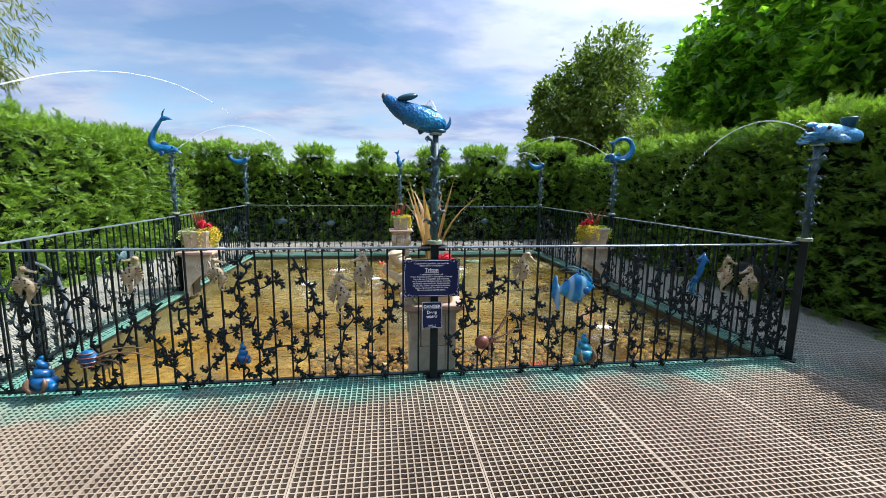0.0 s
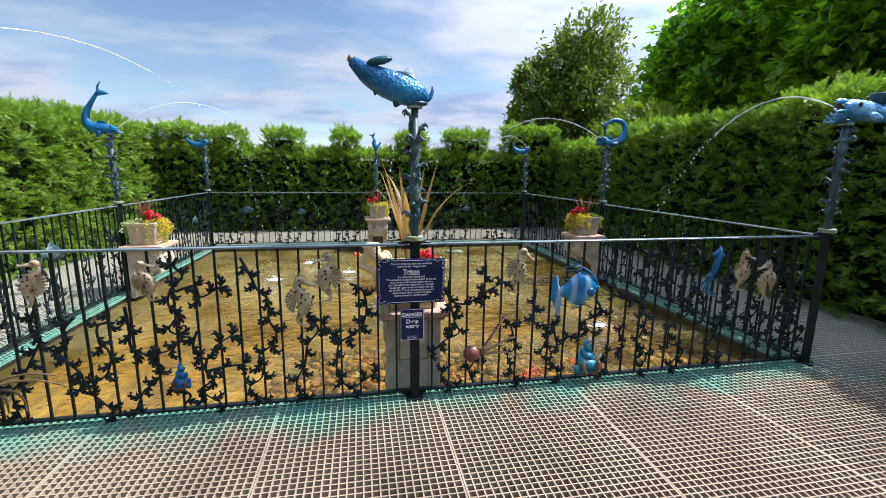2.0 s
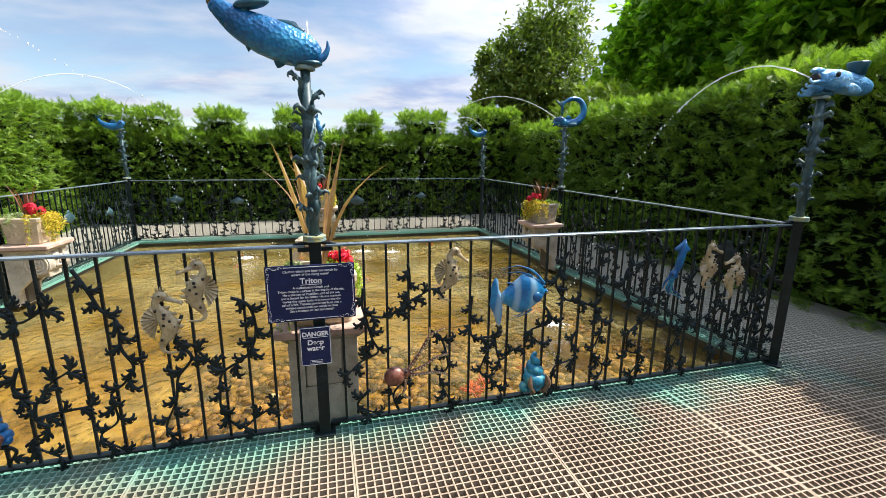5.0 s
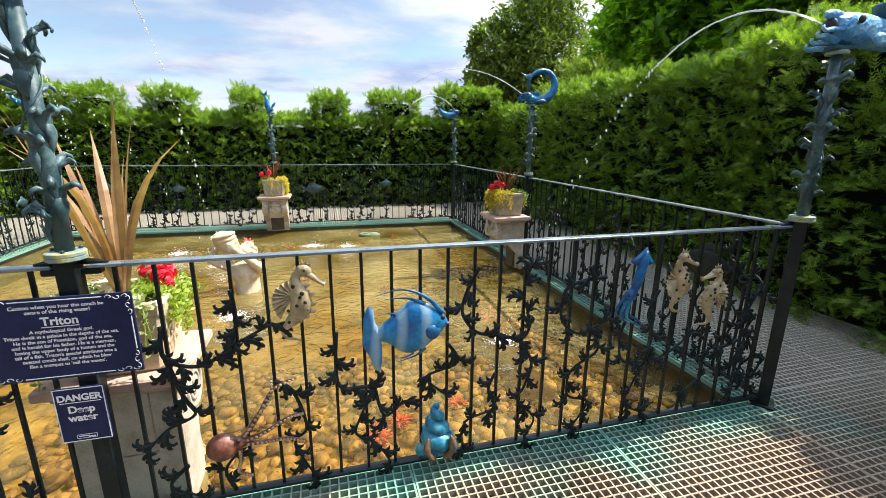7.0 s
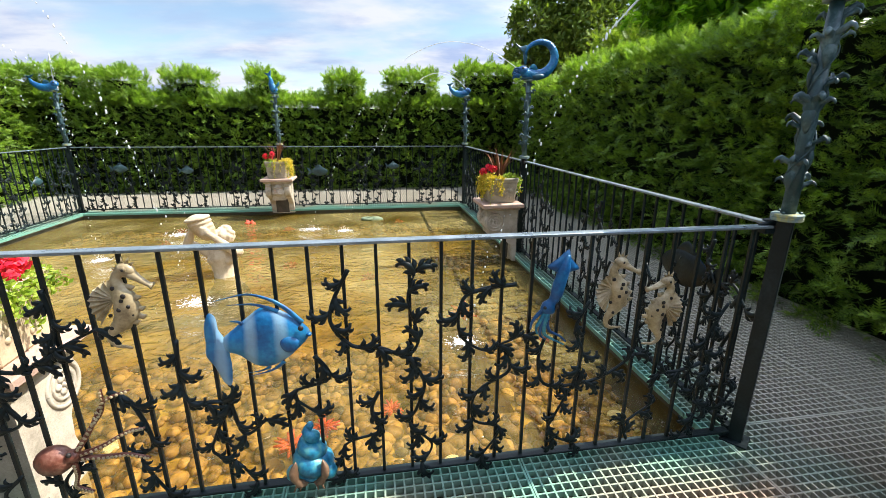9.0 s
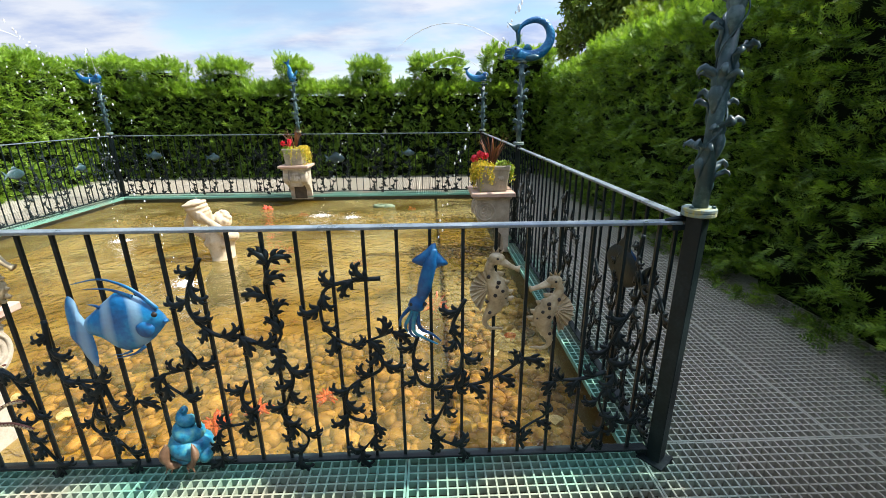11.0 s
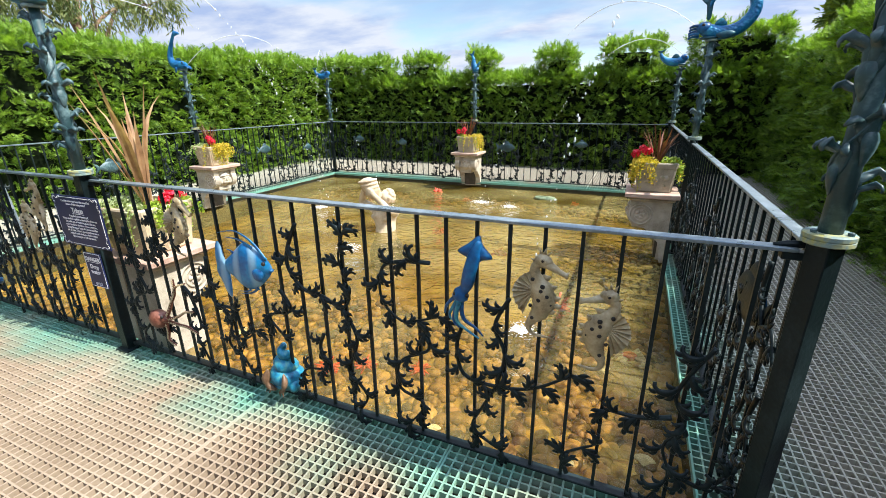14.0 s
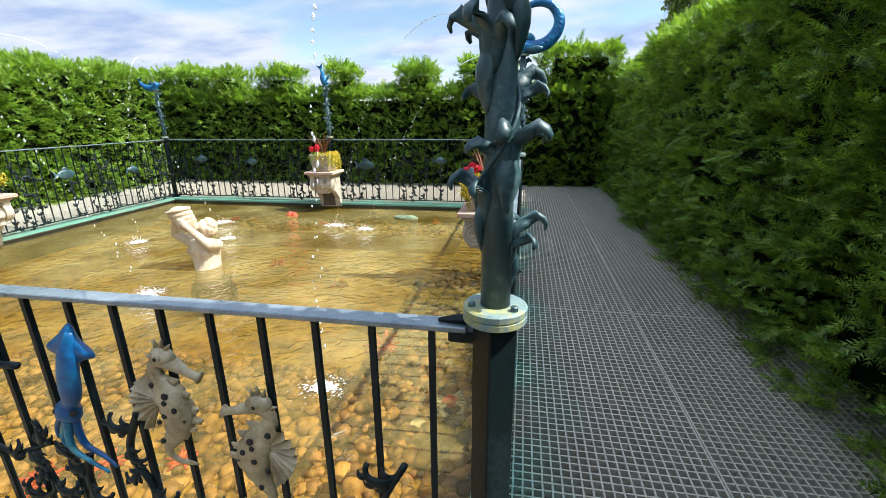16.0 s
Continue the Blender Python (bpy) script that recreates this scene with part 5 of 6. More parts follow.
def planter(at, mat, top=0.17, bottom=0.145, h=0.27, label="square cream stone planter with relief on a slab"):
    root = thing("planter", label, "planter", "planters on the pedestals", at)
    s = Shape()
    t = 0.022
    rows = [(bottom - 0.01, 0.0), (bottom, 0.012), (top - 0.008, h * 0.8), (top, h * 0.84), (top + 0.004, h - 0.01), (top, h), (top - t, h), (top - t, h - 0.05)]
    v, c = [], 0.018
    for r, z in rows:
        v += [(-r + c, -r, z), (r - c, -r, z), (r, -r + c, z), (r, r - c, z), (r - c, r, z), (-r + c, r, z), (-r, r - c, z), (-r, -r + c, z)]
    f = [tuple(range(7, -1, -1)), tuple((len(rows) - 1) * 8 + i for i in range(8))]
    for i in range(len(rows) - 1):
        f += [(i * 8 + k, i * 8 + (k + 1) % 8, i * 8 + 8 + (k + 1) % 8, i * 8 + 8 + k) for k in range(8)]
    s.add(v, f)
    part("box", s, mat, root)
    rng = random.Random(4)
    for k in range(4):
        m = pose(0, 0, 0, 0, 0, 90 * k)
        for _ in range(9):
            u, z = rng.uniform(-0.10, 0.10), rng.uniform(0.05, h * 0.75)
            y = -(bottom + (top - bottom) * z / h) + 0.002
            rel = Shape().ball(m @ Vector((u, y, z)), (rng.uniform(0.012, 0.03), 0.009, rng.uniform(0.012, 0.03)) if k % 2 == 0 else (0.009, rng.uniform(0.012, 0.03), rng.uniform(0.012, 0.03)), 7, 5)
            part("relief", rel, mat, root, smooth=True)
    part("soil", Shape().box(-top + t, top - t, -top + t, top - t, h - 0.045, h - 0.035), SOIL, root)
    return root


def spiky(at, mat, n, length, seed, spread=0.5, width=0.012):
    rng = random.Random(seed)
    root = thing("cordyline", "spiky plant with long red-brown sword leaves in a planter" if mat is RED_LEAF else "tall spiky plant with tan and bronze sword leaves", "plant", "spiky plants", at)
    for i in range(n):
        a, lean = rng.uniform(0, 6.28), rng.uniform(0.05, spread)
        ln = length * rng.uniform(0.6, 1.0)
        d = Vector((math.cos(a), math.sin(a), 0))
        bend = rng.uniform(0.0, 0.55) if rng.random() < 0.4 else 0.05
        pts = []
        for k in range(8):
            t = k / 7
            out = ln * (lean * t + bend * t * t * t)
            pts.append(d * (0.015 + out) + Vector((0, 0, ln * (t - 0.45 * bend * t * t * t))))
        s = Shape()
        side = Vector((-d.y, d.x, 0))
        v = []
        for k, p in enumerate(pts):
            t = k / 7
            w = width * (0.6 + 1.6 * t * (1 - t)) * (1 if t < 0.6 else max(0.04, (1 - t) / 0.4))
            v += [p - side * w, p - d * w * 0.35, p + side * w]
        s.add(v, [(k * 3 + j, k * 3 + j + 1, k * 3 + j + 4, k * 3 + j + 3) for k in range(7) for j in range(2)])
        part("blade", s, mat, root)
    return root


def flowers(at, n, seed, size=1.0):
    rng = random.Random(seed)
    root = thing("geranium", "bright red geranium in bloom in a planter", "flower", "red geraniums", at)
    for i in range(n):
        c = Vector((rng.uniform(-0.06, 0.06), rng.uniform(-0.05, 0.05), rng.uniform(0.05, 0.11))) * size
        part("stalk", Shape().tube([(c.x * 0.4, c.y * 0.4, -0.05), c], 0.003, 5), LIME, root)
        s = Shape()
        for _ in range(34):
            d = Vector((rng.gauss(0, 1), rng.gauss(0, 1), rng.gauss(0.3, 1))).normalized()
            p = c + d * 0.032 * size * rng.uniform(0.6, 1.1)
            a = d.orthogonal().normalized()
            b = d.cross(a)
            r = 0.014 * size
            s.add([p - a * r, p + b * r * 0.8 + d * 0.003, p + a * r, p - b * r * 0.8 + d * 0.004], [(0, 1, 2, 3)])
        part("bloom", s, PETAL, root)["kind"] = "stuff"
    return root


def trailing(at, mat, seed, label, half=0.16, strands=26, drop=0.28, side=None):
    """Small leaves on strands that spill over a planter's rim."""
    rng = random.Random(seed)
    root = thing("trailing_plant", label, "plant", "trailing plants", at)
    s, stems = Shape(), Shape()
    for i in range(strands):
        a = rng.uniform(0, 6.28) if side is None else side + rng.gauss(0, 0.65)
        d = Vector((math.cos(a), math.sin(a), 0))
        m = max(abs(d.x), abs(d.y))
        rim = d * (half / m)
        ln = drop * rng.uniform(0.2, 1.0) * (1.0 if rng.random() < 0.5 else 0.5)
        path = smooth_path([d * 0.04 + Vector((0, 0, 0.0)), rim * 0.8 + Vector((0, 0, 0.045)), rim * 1.12 + Vector((0, 0, 0.01)), rim * 1.2 + Vector((rng.uniform(-0.02, 0.02), rng.uniform(-0.02, 0.02), -ln))], 7)
        stems.tube(path, 0.002, 4)
        for p in path:
            for _ in range(3):
                q = p + Vector((rng.gauss(0, 0.012), rng.gauss(0, 0.012), rng.gauss(0.004, 0.010)))
                n = Vector((rng.gauss(0, 1), rng.gauss(0, 1), rng.gauss(0.6, 1))).normalized()
                u = n.orthogonal().normalized()
                w = n.cross(u)
                r = rng.uniform(0.008, 0.016)
                s.add([q - u * r, q + w * r * 0.6, q + u * r, q - w * r * 0.6], [(0, 1, 2, 3)])
    part("stem", stems, LIME, root)
    ob = part("leaf_mass", s, mat, root)
    ob["kind"] = "stuff"
    return root


# (x, y, turn, slab height): front, right, back, left
SPOTS = [(0.01, 0.285, 180, 0.565), (2.93, 3.17, -90, 0.60), (0.0, 6.02, 0, 0.56), (-2.90, 3.13, 90, 0.58)]
for i, (x, y, turn, top) in enumerate(SPOTS):
    pedestal(pose(x, y, 0, 0, 0, turn), top, i == 0)
    pm = GREYPOT if i in (1, 2) else TERRA
    h = 0.29 if i == 0 else 0.27
    planter(pose(x, y, top, 0, 0, turn + (0 if i != 0 else 4)), pm, 0.185 if i == 0 else 0.17, 0.155 if i == 0 else 0.145, h, "plain square grey stone planter on a slab" if pm is GREYPOT else "square cream stone planter with relief on a slab")
    zt = top + h - 0.035
    if i == 0:
        spiky(pose(x, y + 0.02, zt), TAN_LEAF, 12, 0.80, 50, 0.40, 0.018)
        flowers(pose(x + 0.17, y + 0.06, zt), 4, 60, 1.1)
        flowers(pose(x + 0.11, y + 0.14, zt), 2, 66, 1.1)
        trailing(pose(x, y, zt), GREYLEAF, 70, "pale variegated trailing plant spilling over a planter", 0.175, 26, 0.36, 3.6)
        trailing(pose(x, y, zt), LIME, 71, "lime green trailing plant spilling over a planter", 0.175, 20, 0.18, 0.3)
    else:
        spiky(pose(x, y, zt), RED_LEAF, 24 if i == 1 else 20, 0.42, 50 + i, 0.5, 0.009)
        inward = {1: math.pi, 2: -math.pi / 2, 3: 0.0}[i]
        fx, fy = ((-0.13, -0.02), (-0.11, -0.06), (0.10, -0.06))[i - 1]
        flowers(pose(x + fx, y + fy, zt + 0.02), 4, 60 + i, 1.2)
        trailing(pose(x, y, zt), GOLD, 70 + i, "golden creeping plant spilling over a planter", 0.165, 44, 0.30, {1: 3.3, 2: 0.0, 3: 0.0}[i])
        trailing(pose(x, y, zt), GREYLEAF if i == 3 else LIME, 80 + i, "pale green trailing plant spilling over a planter", 0.165, 22, 0.16, {1: 0.2, 2: 3.0, 3: 3.4}[i])

# ---- statue of the sea god blowing a conch ----
STATUE = material("weathered_stone_statue", ((0.28, 0.20, 0.12), (0.50, 0.40, 0.27), (0.62, 0.53, 0.38)), 7, 100, 0.85, 0, 0.5, 0.6)
s = Shape()
s.tube([(0.02, 0.0, -0.12), (0.02, 0.0, -0.02), (0.02, 0.01, 0.06), (0.01, 0.02, 0.15), (0.0, 0.03, 0.25), (0.0, 0.05, 0.34), (0.0, 0.07, 0.39)], [0.15, 0.145, 0.135, 0.145, 0.165, 0.155, 0.07], 18, 1.22, up=(0, 1, 0))
s.ball((-0.075, -0.09, 0.25), (0.075, 0.06, 0.055)).ball((0.075, -0.09, 0.24), (0.075, 0.06, 0.055))
for k in range(3):
    for sg in (-1, 1):
        s.ball((0.01 + sg * 0.04, -0.115, 0.14 - 0.06 * k), (0.04, 0.03, 0.028))
s.tube([(0.0, 0.06, 0.36), (0.03, 0.07, 0.46)], [0.068, 0.06], 12)
s.ball((0.03, 0.08, 0.50), (0.085, 0.10, 0.10), 14, 10)
rng = random.Random(8)
for _ in range(60):
    a, b = rng.uniform(-0.9, 3.9), rng.uniform(-0.7, 1.5)
    s.ball((0.035 + 0.092 * math.cos(a) * math.cos(b), 0.095 + 0.098 * math.sin(a) * math.cos(b), 0.505 + 0.105 * math.sin(b)), (0.027, 0.027, 0.027), 7, 5)
# conch shell, its whorls stacked above the lips
s.tube(smooth_path([(-0.05, 0.0, 0.50), (-0.10, -0.02, 0.55), (-0.15, -0.04, 0.63), (-0.19, -0.06, 0.72), (-0.20, -0.07, 0.79)], 3), [0.03, 0.05, 0.075, 0.095, 0.105, 0.11, 0.115, 0.12, 0.12, 0.12, 0.115, 0.09, 0.05], 14)
for k in range(4):
    c = Vector((-0.14 - 0.018 * k, -0.035 - 0.01 * k, 0.60 + 0.05 * k))
    s.tube([c + Vector(((0.098 + 0.008 * k) * math.cos(a), (0.098 + 0.008 * k) * math.sin(a), 0.025 * math.cos(a))) for a in np.linspace(0, 6.28, 17)], 0.019, 6)
# arms, and fingers laid round the shell
for sg, sh, el, ha in ((-1, (-0.165, 0.04, 0.32), (-0.37, 0.02, 0.43), (-0.27, -0.05, 0.62)), (1, (0.165, 0.04, 0.31), (0.19, -0.12, 0.35), (-0.08, -0.15, 0.60))):
    s.ball(sh, (0.075, 0.07, 0.072))
    s.tube([sh, tuple((Vector(sh) + Vector(el)) / 2), el], [0.062, 0.062, 0.05], 10)
    s.ball(el, (0.05, 0.05, 0.05))
    s.tube([el, tuple((Vector(el) * 0.6 + Vector(ha) * 0.4)), ha], [0.05, 0.05, 0.034], 10)
    s.ball(ha, (0.045, 0.03, 0.045))
    for k in range(4):
        z = ha[2] + 0.045 - 0.027 * k
        s.tube([(ha[0], ha[1], z), (ha[0] - sg * 0.05, ha[1] - 0.015, z + 0.012), (ha[0] - sg * 0.10, ha[1] + 0.005, z + 0.018)], [0.016, 0.014, 0.009], 6)
statue = solid("statue", s, STATUE, "weathered cream stone merman statue blowing a conch in the pool", "statue", at=pose(-0.04, 3.10, WATER_Z - 0.03) @ Matrix.Scale(0.86, 4))
rm = statue.modifiers.new("weld", "REMESH")
rm.mode, rm.voxel_size, rm.use_smooth_shade = "VOXEL", 0.0095, True
sm = statue.modifiers.new("soften", "SMOOTH")
sm.factor, sm.iterations = 0.5, 3

rock = Shape().ball((0, 0, -0.36), (0.24, 0.22, 0.30), 14, 9)
rock.v = [tuple(Vector(p) * (1 + 0.12 * noise.noise(Vector(p) * 7))) for p in rock.v]
solid("rock", rock, WETSTONE, "dark wet rock under the statue in the pool", "rock", smooth=True, at=pose(-0.03, 3.13, -0.10))

# ---- signs ----
NAVY = material("navy_sign_enamel", ((0.008, 0.012, 0.045), (0.012, 0.018, 0.065), (0.018, 0.026, 0.085)), 5, 60, 0.4, 0, 0.05, spec=0.2)
WHITE = material("white_lettering", ((0.70, 0.70, 0.72), (0.80, 0.80, 0.80)), 20, 80, 0.5, 0, 0.0)


def words(text, size, x, z, y, parent, bold=0.0, squeeze=1.0):
    c = bpy.data.curves.new("lettering", "FONT")
    c.body, c.size, c.align_x, c.extrude, c.offset = text, size, "CENTER", 0.0006, bold
    tmp = bpy.data.objects.new("lettering", c)
    me = bpy.data.meshes.new_from_object(tmp)
    bpy.data.objects.remove(tmp)
    me.materials.clear()
    me.materials.append(WHITE)
    ob = part("lettering", me, WHITE, parent)
    ob.matrix_basis = pose(x, y, z, 90, 0, 0) @ Matrix.Diagonal((squeeze, 1, 1, 1))
    return ob


sign = thing("information_sign", "navy blue sign with white lettering and scrolled border", "sign", at=pose(-0.027, -0.052, 0.672))
SW, SH = 0.212, 0.288
part("board", Shape().box(-SW, SW, -0.003, 0.004, 0, SH, 0.0015), NAVY, sign)
yt = -0.0042
edge = Shape()
for z in (0.010, SH - 0.010):
    edge.box(-SW + 0.085, SW - 0.085, yt - 0.0006, yt + 0.001, z - 0.0014, z + 0.0014)
for x in (-SW + 0.010, SW - 0.010):
    edge.box(x - 0.0014, x + 0.0014, yt - 0.0006, yt + 0.001, 0.085, SH - 0.085)
part("border", edge, WHITE, sign)
for sx in (-1, 1):
    for sz in (-1, 1):
        sc = Shape()
        for ax in (0, 1):
            for k in range(3):
                pts = []
                for i in range(14):
                    t = i / 13
                    a, r = t * 4.6, 0.0115 * (1 - 0.72 * t)
                    u, v = 0.018 + 0.024 * k + r * math.cos(a), 0.013 + r * math.sin(a) * (1 if k % 2 else -1) * 0.8
                    u, v = (u, v) if ax == 0 else (v, u)
                    pts.append((sx * (SW - u), yt, SH / 2 + sz * (SH / 2 - v)))
                sc.tube(pts, 0.0011, 4)
        part("scroll", sc, WHITE, sign)["kind"] = "stuff"
for text, size, z in (("Caution when you hear the conch be", 0.0175, 0.252), ("aware of the rising water!", 0.0175, 0.235), ("A mythological Greek god.", 0.0165, 0.168), ("Triton dwelt in a palace in the depths of the sea.", 0.0165, 0.151), ("He is the son of Poseidon, god of the sea,", 0.0165, 0.134), ("and is herald for his father. He is a merman,", 0.0165, 0.117), ("having the upper body of a human and the", 0.0165, 0.100), ("tail of a fish. Triton's special attribute was a", 0.0165, 0.083), ("twisted conch shell, on which he blew", 0.0165, 0.066), ("like a trumpet to 'call the waves'.", 0.0165, 0.049)):
    words(text, size, 0, z, yt, sign, 0.0002, 0.98)
words("Triton", 0.040, 0, 0.194, yt, sign, 0.0009)
part("underline", Shape().box(-0.052, 0.052, yt - 0.0006, yt + 0.001, 0.186, 0.1885), WHITE, sign)
danger = thing("warning_sign", "small navy danger sign with white lettering on the post", "sign", at=pose(-0.022, -0.050, 0.425))
part("board", Shape().box(-0.075, 0.075, -0.003, 0.004, 0, 0.208, 0.0015), NAVY, danger)
fr = Shape()
for a in ((-0.0735, -0.0710, 0.002, 0.206), (0.0710, 0.0735, 0.002, 0.206), (-0.071, 0.071, 0.002, 0.0045), (-0.071, 0.071, 0.2035, 0.206)):
    fr.box(a[0], a[1], yt - 0.0006, yt + 0.001, a[2], a[3])
part("border", fr, WHITE, danger)
words("DANGER", 0.033, 0, 0.160, yt, danger, 0.0011, 0.97)
part("underline", Shape().box(-0.060, 0.060, yt - 0.0006, yt + 0.001, 0.1515, 0.1535), WHITE, danger)
words("Deep", 0.036, 0, 0.114, yt, danger, 0.0011)
words("water", 0.036, 0, 0.082, yt, danger, 0.0011)
mark = Shape()
for a in ((-0.030, 0.030, 0.026, 0.0272), (-0.030, 0.030, 0.0118, 0.013), (-0.030, -0.0288, 0.013, 0.026), (0.0288, 0.030, 0.013, 0.026), (-0.024, 0.006, 0.019, 0.022), (0.004, 0.024, 0.015, 0.018)):
    mark.box(a[0], a[1], yt - 0.0006, yt + 0.001, a[2], a[3])
part("mark", mark, WHITE, danger)

# ---- jets and splashes ----
DROPS = bpy.data.materials.new("spray")
DROPS.use_nodes = True
dp = DROPS.node_tree.nodes["Principled BSDF"]
dp.inputs["Base Color"].default_value = (0.86, 0.90, 0.93, 1)
dp.inputs["Roughness"].default_value, dp.inputs["Alpha"].default_value = 0.08, 0.55
FOAM = material("white_foam", ((0.62, 0.60, 0.54), (0.80, 0.80, 0.78), (0.85, 0.85, 0.85)), 30, 90, 0.6, 0, 0.3)


def jet(start, land, apex, seed):
    """A thrown stream: whole at first, then breaking into drops."""
    rng = random.Random(seed)
    a, b = Vector(start), Vector(land)
    up, dn = math.sqrt(max(0.01, apex - a.z)), math.sqrt(apex - b.z)
    root = thing("water_jet", "thin arc of water thrown by a metal fish", "water jet", "water jets", pose(*a))

    def at(t):
        s = t * (up + dn)
        z = apex - (s - up) ** 2
        return Vector((a.x + (b.x - a.x) * t, a.y + (b.y - a.y) * t, z)) - a

    n = 26
    part("stream", Shape().tube([at(0.44 * i / n) + Vector((0, 0, rng.gauss(0, 0.0015))) for i in range(n + 1)], [0.0045 * rng.uniform(0.7, 1.2) for i in range(n)] + [0.003], 6), DROPS, root, smooth=True)
    s = Shape()
    for i in range(46):
        t = 0.43 + 0.56 * (i + rng.uniform(-0.6, 0.6)) / 46
        j = 0.004 + 0.02 * (t - 0.43)
        c = at(t) + Vector((rng.gauss(0, j), rng.gauss(0, j), rng.gauss(0, j)))
        r = rng.uniform(0.003, 0.0072)
        s.ball(c, (r, r, r * rng.uniform(1.0, 2.4)), 6, 4)
    ob = part("spray", s, DROPS, root, smooth=True)
    ob["kind"] = "stuff"


def splash(x, y, r, seed):
    rng = random.Random(seed)
    s = Shape()
    for i in range(330):
        a, d = rng.uniform(0, 6.28), abs(rng.gauss(0, r * 0.7))
        q = rng.uniform(0.002, 0.007) * (1.2 - min(1, d / r))
        s.ball((d * math.cos(a), d * math.sin(a) * 0.8, q * 0.3), (q * 2.4, q * 1.6, q * 0.5), 6, 4)
    for i in range(30):
        a, d = rng.uniform(0, 6.28), abs(rng.gauss(0, r * 0.25))
        z = rng.uniform(0.005, 0.07)
        q = rng.uniform(0.002, 0.004)
        s.ball((d * math.cos(a), d * math.sin(a), z), (q, q, q * 1.6), 6, 4)
    ob = solid("splash", s, FOAM, "white splash where falling water meets the pool", "splash", "splashes", smooth=True, at=pose(x, y, WATER_Z + 0.002))
    ob["kind"] = "stuff"


for i, (st, ld, ap) in enumerate((((3.07, 0.0, 1.99), (2.14, 1.30, WATER_Z), 2.09), ((3.08, 3.16, 1.98), (0.60, 5.0, WATER_Z), 2.30), ((3.22, 6.30, 2.00), (1.09, 4.86, WATER_Z), 2.22), ((-3.12, 3.18, 1.95), (-0.53, 4.14, WATER_Z), 2.30), ((-3.16, 6.30, 1.99), (-1.60, 3.80, WATER_Z), 2.32), ((-3.15, 0.05, 1.98), (-1.2, 4.95, WATER_Z), 2.50), ((0.02, 0.04, 2.0), (-0.05, 2.35, WATER_Z), 2.2))):
    jet(st, ld, ap, 90 + i)
    splash(ld[0], ld[1], 0.24 if i in (1, 5, 6) else 0.17, 110 + i)

# ---- what lies in the pool ----
PEBBLE = material("wet_pebble", ((0.05, 0.035, 0.035), (0.26, 0.145, 0.075), (0.52, 0.30, 0.13)), 4, 60, 0.55, 0, 0.3, 0.7, obj_random=0.6)
PEBBLE_J = material("small_wet_pebble", ((0.06, 0.04, 0.022), (0.30, 0.175, 0.055), (0.54, 0.34, 0.13)), 4, 60, 0.55, 0, 0.3, 0.7, island=0.6)
CORAL = material("red_coral", ((0.40, 0.03, 0.02), (0.65, 0.07, 0.04), (0.75, 0.22, 0.10)), 30, 90, 0.6, 0, 0.4)
SHELL = material("white_shell", ((0.50, 0.45, 0.36), (0.70, 0.66, 0.58), (0.80, 0.78, 0.74)), 25, 90, 0.5, 0, 0.3)
GREENPOT = material("mossy_green_clay", ((0.06, 0.09, 0.05), (0.13, 0.18, 0.10), (0.22, 0.26, 0.15)), 10, 80, 0.7, 0, 0.4)


def coral(x, y, z, r, seed):
    rng = random.Random(seed)
    s = Shape()
    for _ in range(26):
        d = Vector((rng.gauss(0, 1), rng.gauss(0, 1), abs(rng.gauss(0, 0.5)))).normalized()
        s.tube([(0, 0, 0), d * r * 0.5 + Vector((0, 0, 0.01)), d * r * rng.uniform(0.7, 1.1)], [r * 0.14, r * 0.12, r * 0.05], 5)
    solid("coral", s, CORAL, "bright red branching coral ornament in the pool", "coral ornament", "coral ornaments", smooth=True, at=pose(x, y, z))


for i, (x, y, z, r) in enumerate(((-0.42, 5.55, -0.14, 0.13), (0.53, 3.51, -0.2, 0.10), (2.28, 1.98, -0.22, 0.14), (1.45, 3.11, -0.24, 0.10), (1.95, 5.7, -0.2, 0.08), (-1.3, 4.7, -0.2, 0.09), (0.2, 5.4, -0.2, 0.09), (1.05, 0.55, -0.24, 0.10), (1.6, 0.8, -0.26, 0.08), (-1.4, 5.5, -0.2, 0.08), (1.2, 0.75, -0.3, 0.09))):
    coral(x, y, z, r, 130 + i)


def fan_shell(x, y, z, r, turn):
    s = Shape()
    n = 15
    v = [(0, 0, 0)]
    for i in range(n):
        a = -1.1 + 2.2 * i / (n - 1)
        for k in (0.5, 1.0):
            v.append((r * k * math.sin(a), r * k * math.cos(a), (0.3 * r * math.sin(math.pi * k * 0.75)) + (0.05 * r if i % 2 else 0)))
    f = [(0, 1 + 2 * i, 3 + 2 * i) for i in range(n - 1)] + [(1 + 2 * i, 2 + 2 * i, 4 + 2 * i, 3 + 2 * i) for i in range(n - 1)]
    m = len(v)
    s.add(v, f)
    s.add([(a, b, c - 0.006) for a, b, c in v], [q[::-1] for q in f])
    solid("scallop_shell", s, SHELL, "pale ribbed scallop shell lying in the pool", "shell", "scallop shells", at=pose(x, y, z, 8, 0, turn))


